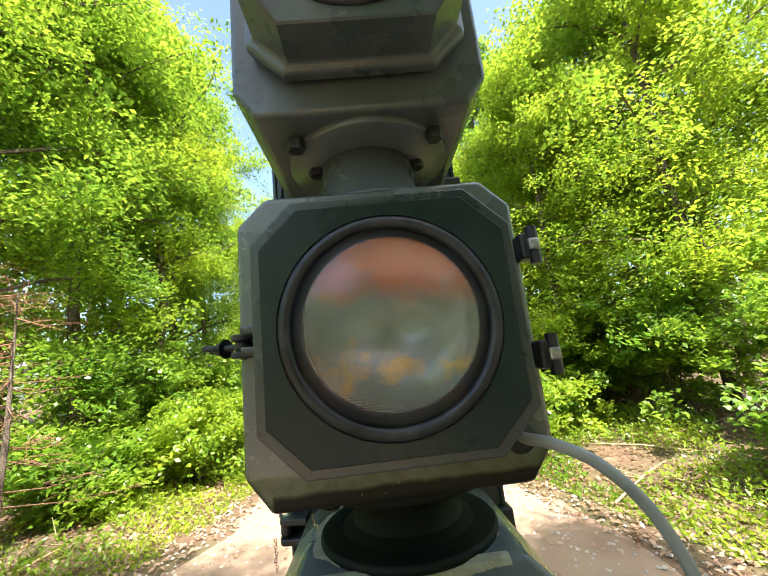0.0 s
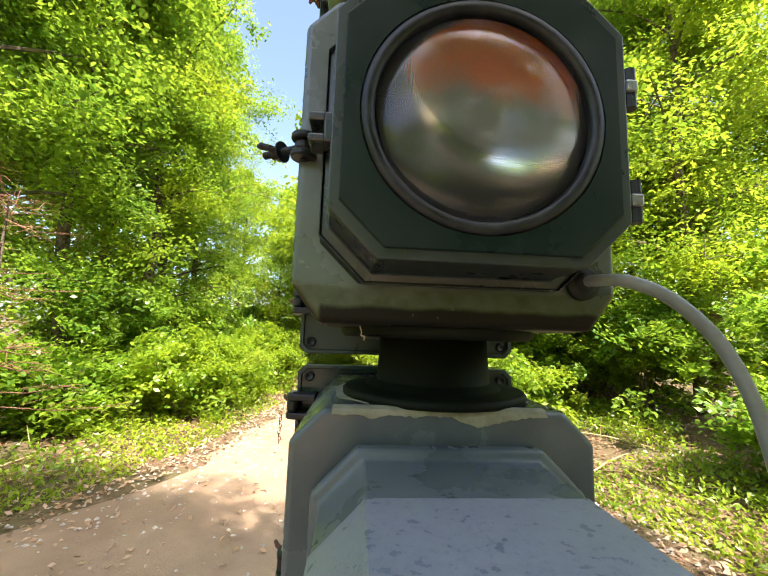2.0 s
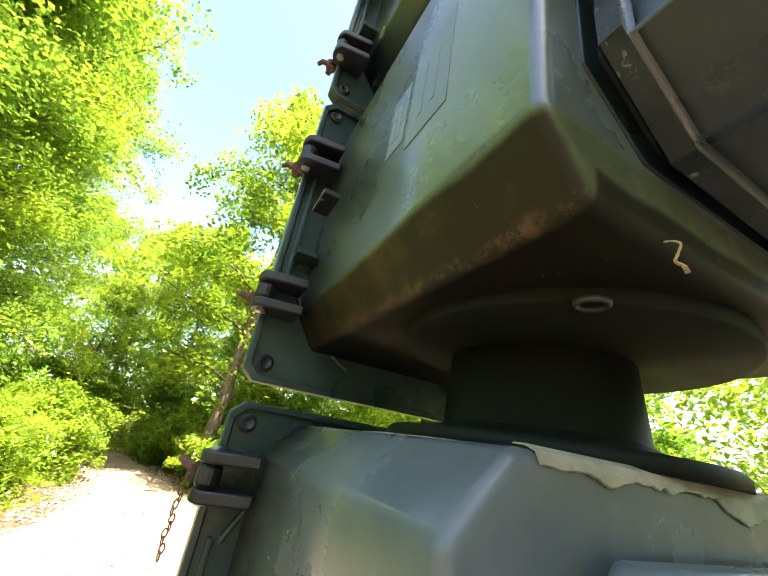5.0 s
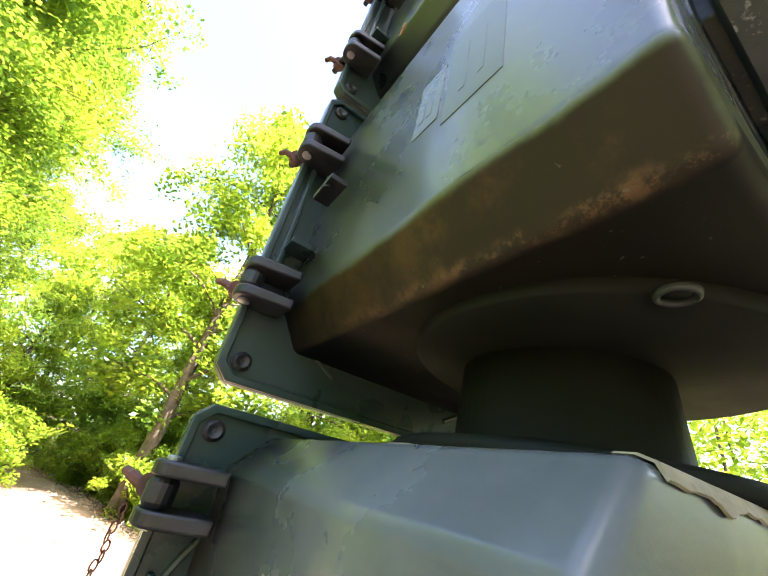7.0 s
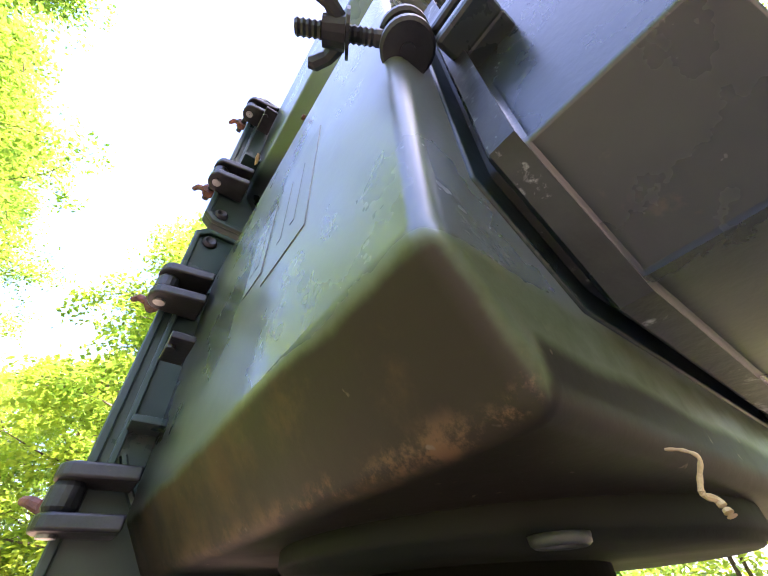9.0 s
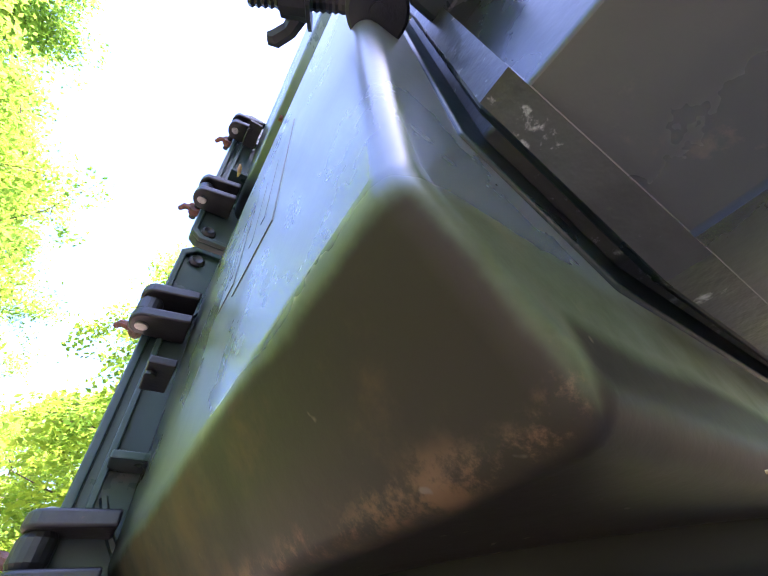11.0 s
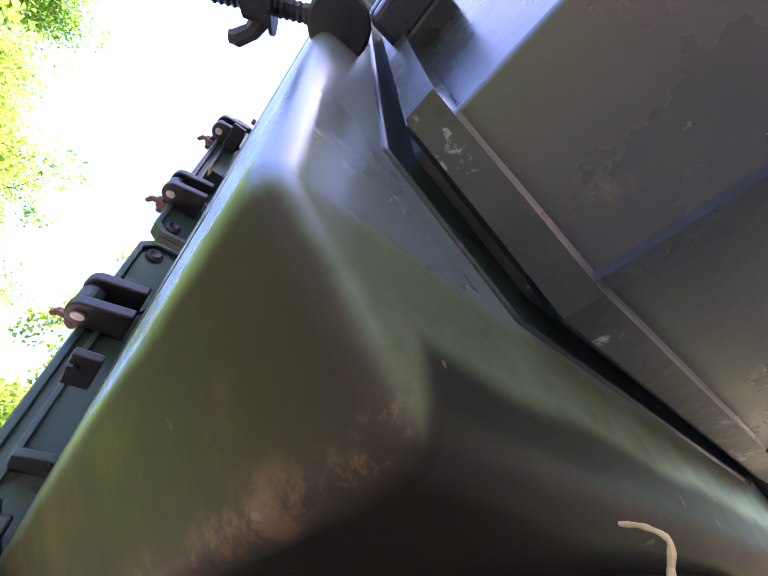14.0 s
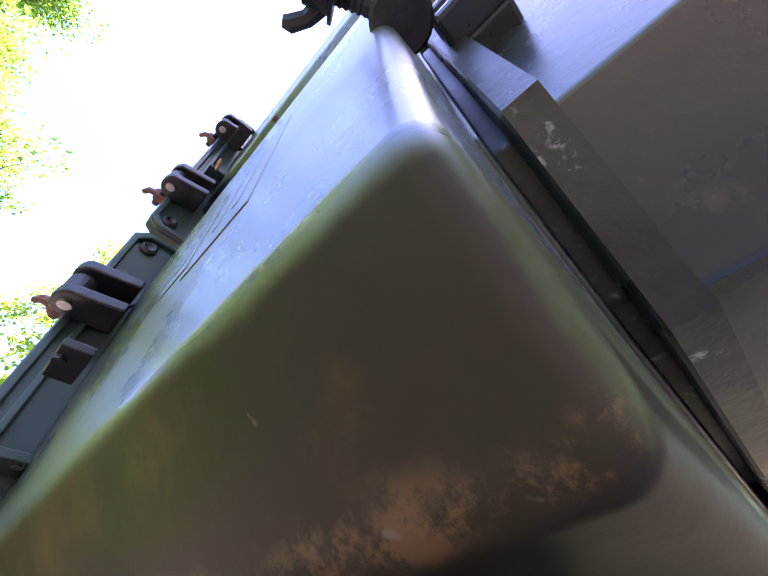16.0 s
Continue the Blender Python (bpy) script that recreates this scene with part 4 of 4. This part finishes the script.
def make_tree(seed, tall, bare, reach, clumps, per, leaf, material, label, spread=0.42, trunk=0.13):
    """A tree at the origin: tapered trunk, limbs, and a crown of leaf sprays at the limbs' ends."""
    rng = np.random.default_rng(seed)
    t = empty("tree", Matrix(), label, "tree", "trees of the wood")
    wob = rng.normal(0, 0.05 * tall / 10, (8, 2))
    axis = [(float(wob[:i, 0].sum()), float(wob[:i, 1].sum()), tall * 0.95 * i / 7 - 0.1) for i in range(8)]
    axis = [tuple(p) for p in spline(axis, 4)]
    bm = bmesh.new()
    tube(bm, axis, [max(trunk * (1 - 0.9 * i / (len(axis) - 1)), 0.012) for i in range(len(axis))], 10)
    part("trunk", bm, BARK, t, "", True)
    tips, bml = [], bmesh.new()
    limbs = 26
    for i in range(limbs):
        h = bare + (1 - bare) * ((i + rng.uniform(0, 1)) / limbs) ** 0.9
        k = min(int(h * (len(axis) - 1)), len(axis) - 2)
        base = Vector(axis[k])
        prof = math.sin(math.pi * min(max((h - bare) / (1 - bare) * 0.80 + 0.16, 0), 1)) ** 0.7
        L = reach * prof * rng.uniform(0.65, 1.15)
        a = i * 2.4 + rng.uniform(-0.5, 0.5)
        d = Vector((math.cos(a), math.sin(a), 0))
        pts = [base, base + d * L * 0.35 + Vector((0, 0, L * 0.16)), base + d * L * 0.7 + Vector((float(rng.normal(0, 0.1)), float(rng.normal(0, 0.1)), L * 0.22)), base + d * L + Vector((0, 0, L * rng.uniform(0.1, 0.35)))]
        pts = spline(pts, 4)
        r0 = trunk * 0.35 * (1 - 0.6 * h)
        tube(bml, pts, [max(r0 * (1 - 0.85 * q / (len(pts) - 1)), 0.005) for q in range(len(pts))], 5)
        m = max(2, int(clumps / limbs))
        for q in range(m):
            f = rng.uniform(0.30, 1.05)
            p = pts[min(int(f * (len(pts) - 1)), len(pts) - 1)]
            off = rng.normal(0, 1, 3) * np.array([0.20, 0.20, 0.16]) * L * 0.8
            tip = np.array(p) + off
            tips.append(tip)
            if q % 3 == 0:
                tube(bml, [p, (p + Vector(tip)) / 2 + Vector((0, 0, 0.05)), Vector(tip)], [0.009, 0.006, 0.003], 4)
    part("limb_work", bml, BARK, t)
    c, nrm = sprays(rng, np.array(tips), per, spread)
    me = leaf_mesh("crown", c, nrm, rng.uniform(0.7, 1.25, len(c)) * leaf, rng, material)
    cr = new("crown", me)
    cr.parent = t
    return t


def make_bush(seed, tall, wide, clumps, per, leaf, material, label):
    rng = np.random.default_rng(seed)
    b = empty("bush", Matrix(), label, "bush", "bushes by the track")
    bm = bmesh.new()
    tips = []
    for i in range(9):
        a, l = i * 2.4 + rng.uniform(-0.3, 0.3), rng.uniform(0.5, 1.0)
        d = Vector((math.cos(a), math.sin(a), 0)) * wide * l
        pts = spline([(0, 0, -0.05), d * 0.3 + Vector((0, 0, tall * 0.45)), d * 0.75 + Vector((0, 0, tall * (0.95 - 0.4 * l)))], 5)
        tube(bm, pts, [max(0.014 * (1 - q / len(pts)), 0.003) for q in range(len(pts))], 5)
        for q in range(max(2, clumps // 9)):
            p = pts[int(rng.uniform(0.25, 1) * (len(pts) - 1))]
            tips.append(np.array(p) + rng.normal(0, 1, 3) * np.array([0.34, 0.34, 0.24]) * wide)
    part("stem_work", bm, BARK, b)
    tips = np.array(tips)
    tips[:, 2] = np.maximum(tips[:, 2], 0.08)
    c, nrm = sprays(rng, tips, per, 0.20)
    cr = new("foliage", leaf_mesh("foliage", c, nrm, rng.uniform(0.7, 1.25, len(c)) * leaf, rng, material))
    cr.parent = b
    return b


def place(ob, x, y, turn, s, first):
    m = Matrix.Translation((x, y, height(x, y) - 0.02)) @ Matrix.Rotation(turn, 4, "Z") @ Matrix.Scale(s, 4)
    if first:
        ob.matrix_basis = m
        return ob
    c = copy_thing(ob, Matrix())
    c.matrix_basis = m
    return c


KINDS = [
    (make_tree(11, 12.0, 0.13, 2.8, 600, 124, 0.080, LEAF_A, "tall beech-like tree with layered bright green leaves"), [(-4.9, 4.0, 0.3, 0.95), (-5.6, 10.2, 2.2, 1.0), (-7.6, 6.2, 4.0, 1.05), (5.6, 8.6, 1.0, 0.95), (1.75, -3.5, 2.6, 0.68), (3.6, -3.2, 1.1, 0.8), (1.9, -4.9, 4.4, 1.1)]),
    (make_tree(12, 11.0, 0.14, 2.6, 520, 124, 0.080, LEAF_B, "slender tree with sunlit yellow-green leaves"), [(-5.1, 7.0, 0.8, 1.0), (-6.4, 14.0, 3.1, 1.05), (5.4, 5.2, 2.0, 0.95), (5.6, 13.5, 5.0, 0.95), (-3.4, 19.5, 1.3, 0.95), (3.6, 6.3, 1.9, 0.72)]),
    (make_tree(13, 9.5, 0.16, 2.3, 430, 84, 0.108, LEAF_B, "airy tree with visible dark branches and young leaves"), [(0.3, 9.4, 0.0, 1.22), (0.7, -3.9, 1.5, 0.84), (6.6, 6.0, 2.0, 1.1), (7.4, 11.5, 4.0, 1.0), (-6.6, 19.0, 1.0, 1.1), (-0.9, 15.5, 2.0, 1.0), (-2.9, 13.2, 3.3, 0.55), (0.7, 13.0, 5.1, 0.5)]),
    (make_tree(14, 12.0, 0.40, 2.4, 380, 72, 0.112, LEAF_A, "forest tree with a bare slim trunk and high crown"), [(3.9, 10.2, 0.0, 1.0), (5.6, 10.2, 1.0, 0.95), (8.6, 8.0, 2.0, 1.0), (7.0, 15.0, 3.0, 1.0), (-8.6, 11.0, 4.0, 1.1), (-4.5, 5.5, 5.0, 0.85), (-5.2, 8.4, 2.2, 0.95)]),
]
for tree, spots in KINDS:
    for k, (x, y, turn, s) in reversed(list(enumerate(spots))):
        place(tree, x, y, turn, s, k == 0)

BUSHES = [
    (make_bush(21, 1.5, 0.95, 130, 75, 0.078, LEAF_B, "leafy bush with sunlit yellow-green leaves"), [(-2.5, 6.6), (-2.3, 8.6), (2.2, 5.4), (1.7, 7.6), (-2.9, 10.5), (-2.75, 5.5), (0.9, 9.0), (-4.2, 12.5), (-2.4, 12.0), (-0.6, 14.0), (0.2, 11.6)]),
    (make_bush(22, 1.1, 0.8, 110, 75, 0.074, LEAF_A, "low dense green bush"), [(-3.7, 4.4), (-4.6, 2.8), (2.9, 5.8), (4.0, 2.6), (0.7, 10.4), (1.4, 8.2), (-5.2, 2.0), (-2.7, 7.6), (-0.3, 12.6)]),
    (make_bush(23, 2.6, 1.3, 230, 80, 0.088, LEAF_A, "tall understorey shrub in leaf"), [(-4.5, 6.4), (-4.2, 8.6), (3.4, 6.6), (4.6, 5.4), (2.4, 10.0), (5.4, 3.4), (-5.6, 3.4), (1.2, 12.0), (-4.4, 13.0), (6.2, 8.0), (-3.2, 17.0), (-0.2, 14.2), (3.4, 8.8), (5.0, 7.0)]),
]
rnd = random.Random(8)
for bush, spots in BUSHES:
    for k, (x, y) in reversed(list(enumerate(spots))):
        place(bush, x, y, rnd.uniform(0, 6.28), rnd.uniform(0.85, 1.15), k == 0)


# dead reddish conifer and dry sticks
def dead_tree(x, y, tall, seed):
    r = random.Random(seed)
    t = empty("dead_tree", pose(x, y, height(x, y)), "dead small conifer with bare reddish brown twigs", "dead tree")
    bm = bmesh.new()
    tube(bm, [(0, 0, -0.05), (0.05, 0.02, tall * 0.5), (0.02, 0.05, tall)], [0.03, 0.022, 0.006], 7)
    part("trunk", bm, BARK, t)
    for k in range(34):
        bm = bmesh.new()
        z = tall * r.uniform(0.25, 1.0)
        a, L = r.uniform(0, 6.28), r.uniform(0.4, 1.0) * (1.15 - 0.6 * z / tall)
        d = Vector((math.cos(a), math.sin(a), r.uniform(-0.25, 0.25)))
        base = Vector((0.03, 0.03, z))
        pts = [base, base + d * L * 0.5 + Vector((0, 0, -0.04)), base + d * L]
        tube(bm, pts, [0.006, 0.004, 0.0015], 4)
        for q in range(9):
            f = r.uniform(0.25, 1.0)
            p0 = base + d * L * f
            e = (d + Vector((r.gauss(0, 0.7), r.gauss(0, 0.7), r.gauss(0, 0.4)))).normalized() * r.uniform(0.10, 0.28)
            tube(bm, [p0, p0 + e * 0.6, p0 + e + Vector((0, 0, -0.02))], [0.003, 0.002, 0.001], 3)
        part("twig", bm, DEAD, t)
    return t


dead_tree(-3.05, 2.75, 2.5, 1)
dead_tree(-3.75, 3.1, 2.9, 2)
for k, (x, y, a, L) in enumerate(((2.6, 3.6, 0.5, 1.1), (2.9, 3.3, 2.2, 0.8), (-3.2, 3.6, 1.0, 0.9), (3.2, 4.2, 2.8, 1.3))):
    r = random.Random(k)
    bm = bmesh.new()
    d = Vector((math.cos(a), math.sin(a), 0.12))
    tube(bm, [d * -L / 2, d * 0.1 + Vector((0, 0, 0.03)), d * L / 2], [0.011, 0.008, 0.003], 6)
    for q in range(4):
        p0 = d * L * r.uniform(-0.3, 0.4)
        e = Vector((r.gauss(0, 0.2), r.gauss(0, 0.2), r.uniform(0.05, 0.25)))
        tube(bm, [p0, p0 + e * 0.5, p0 + e], [0.005, 0.004, 0.0015], 4)
    st = part("dry_stick", bm, TWIG, None)
    st.matrix_world = pose(x, y, height(x, y) + 0.06)
    tagged(st, "dry fallen branch lying on the verge", "stick", "fallen branches")


# far woods
rng = np.random.default_rng(5)
tips = []
while len(tips) < 4200:
    a, r = rng.uniform(0, 2 * np.pi), rng.uniform(17, 30)
    x, y = r * math.sin(a), r * math.cos(a)
    if abs(x - road_mid(y)) < 2.0 and 0 < y < 24:
        continue
    tips.append((x, y, GROUND + 11.0 * rng.uniform(0, 1) ** 1.15 * min(1.0, r / 22) + 0.2))
c, nrm = sprays(rng, np.array(tips), 40, 1.25)
woods = new("far_woods", leaf_mesh("far_woods", c, nrm, rng.uniform(0.26, 0.46, len(c)), rng, LEAF_B))
tagged(woods, "sunlit green leaves of the wood all round", "woods", kind="stuff")
bm = bmesh.new()
for k in range(60):
    a, r = rng.uniform(0, 2 * np.pi), rng.uniform(13, 30)
    x, y = r * math.sin(a), r * math.cos(a)
    if abs(x - road_mid(y)) < 3:
        continue
    z = height(x, y)
    tube(bm, [(x, y, z - 0.1), (x + rng.normal(0, 0.1), y, z + 4), (x + rng.normal(0, 0.3), y, z + 9)], [0.085, 0.07, 0.03], 7)
tagged(part("far_trunks", bm, BARK, None, "", True), "slim brown trunks deeper in the wood", "woods", kind="stuff")

# leaf litter and herbs on the verges
pts, nr = [], []
while len(pts) < 34000:
    x, y = rng.uniform(-7, 6), rng.uniform(-2, 16)
    d = abs(x - road_mid(y))
    e = d - road_half(y)
    p = (0.14 if x < -0.8 and y < 3.4 else 0.04) if e < -0.3 else (1.0 if e < 0.9 else 0.45)
    if rng.uniform() > p:
        continue
    pts.append((x, y, height(x, y) + 0.022 + rng.uniform(0, 0.02)))
    nr.append((rng.normal(0, 0.4), rng.normal(0, 0.4), 1))
lit = new("leaf_litter", leaf_mesh("leaf_litter", np.array(pts), np.array(nr), rng.uniform(0.03, 0.07, len(pts)), rng, LEAF_DRY))
tagged(lit, "dry brown leaves strewn on the verges", "leaf litter", kind="stuff")
pts, nr = [], []
while len(pts) < 110000:
    x, y = rng.uniform(-7, 6), rng.uniform(-1, 17)
    d = abs(x - road_mid(y))
    d -= road_half(y)
    if d < 0.1 or noise.noise((x * 0.9, y * 0.9, 7)) < (0.15 if d > 2 else -0.28):
        continue
    pts.append((x, y, height(x, y) + rng.uniform(0.02, 0.20) * min(1, d * 1.2)))
    nr.append((rng.normal(0, 0.8), rng.normal(0, 0.8), 0.7))
herb = new("herbs", leaf_mesh("herbs", np.array(pts), np.array(nr), rng.uniform(0.03, 0.08, len(pts)), rng, LEAF_B, slim=0.4))
tagged(herb, "low green herbs and grass along the track", "grass", kind="stuff")
# stones on the track
vs, fs = [], []
for k in range(5000):
    y = rng.uniform(-1, 14)
    u = rng.uniform(-1, 1)
    x = road_mid(y) + math.copysign(abs(u) ** 0.6, u) * (road_half(y) + 0.15)
    s = rng.uniform(0.006, 0.026)
    z = height(x, y) + 0.012
    o = len(vs)
    j = rng.uniform(0.6, 1.3, (6, 1)) * s
    q = np.array([(1, 0, 0), (0, 1, 0), (-1, 0, 0), (0, -1, 0), (0, 0, 0.7), (0, 0, -0.5)]) * j + (x, y, z)
    vs.extend(q.tolist())
    fs.extend([(o + a, o + b, o + 4) for a, b in ((0, 1), (1, 2), (2, 3), (3, 0))])
me = bpy.data.meshes.new("gravel")
me.from_pydata(vs, [], fs)
me.materials.append(STONE)
tagged(new("gravel", me), "loose pale stones on the track", "gravel", kind="stuff")
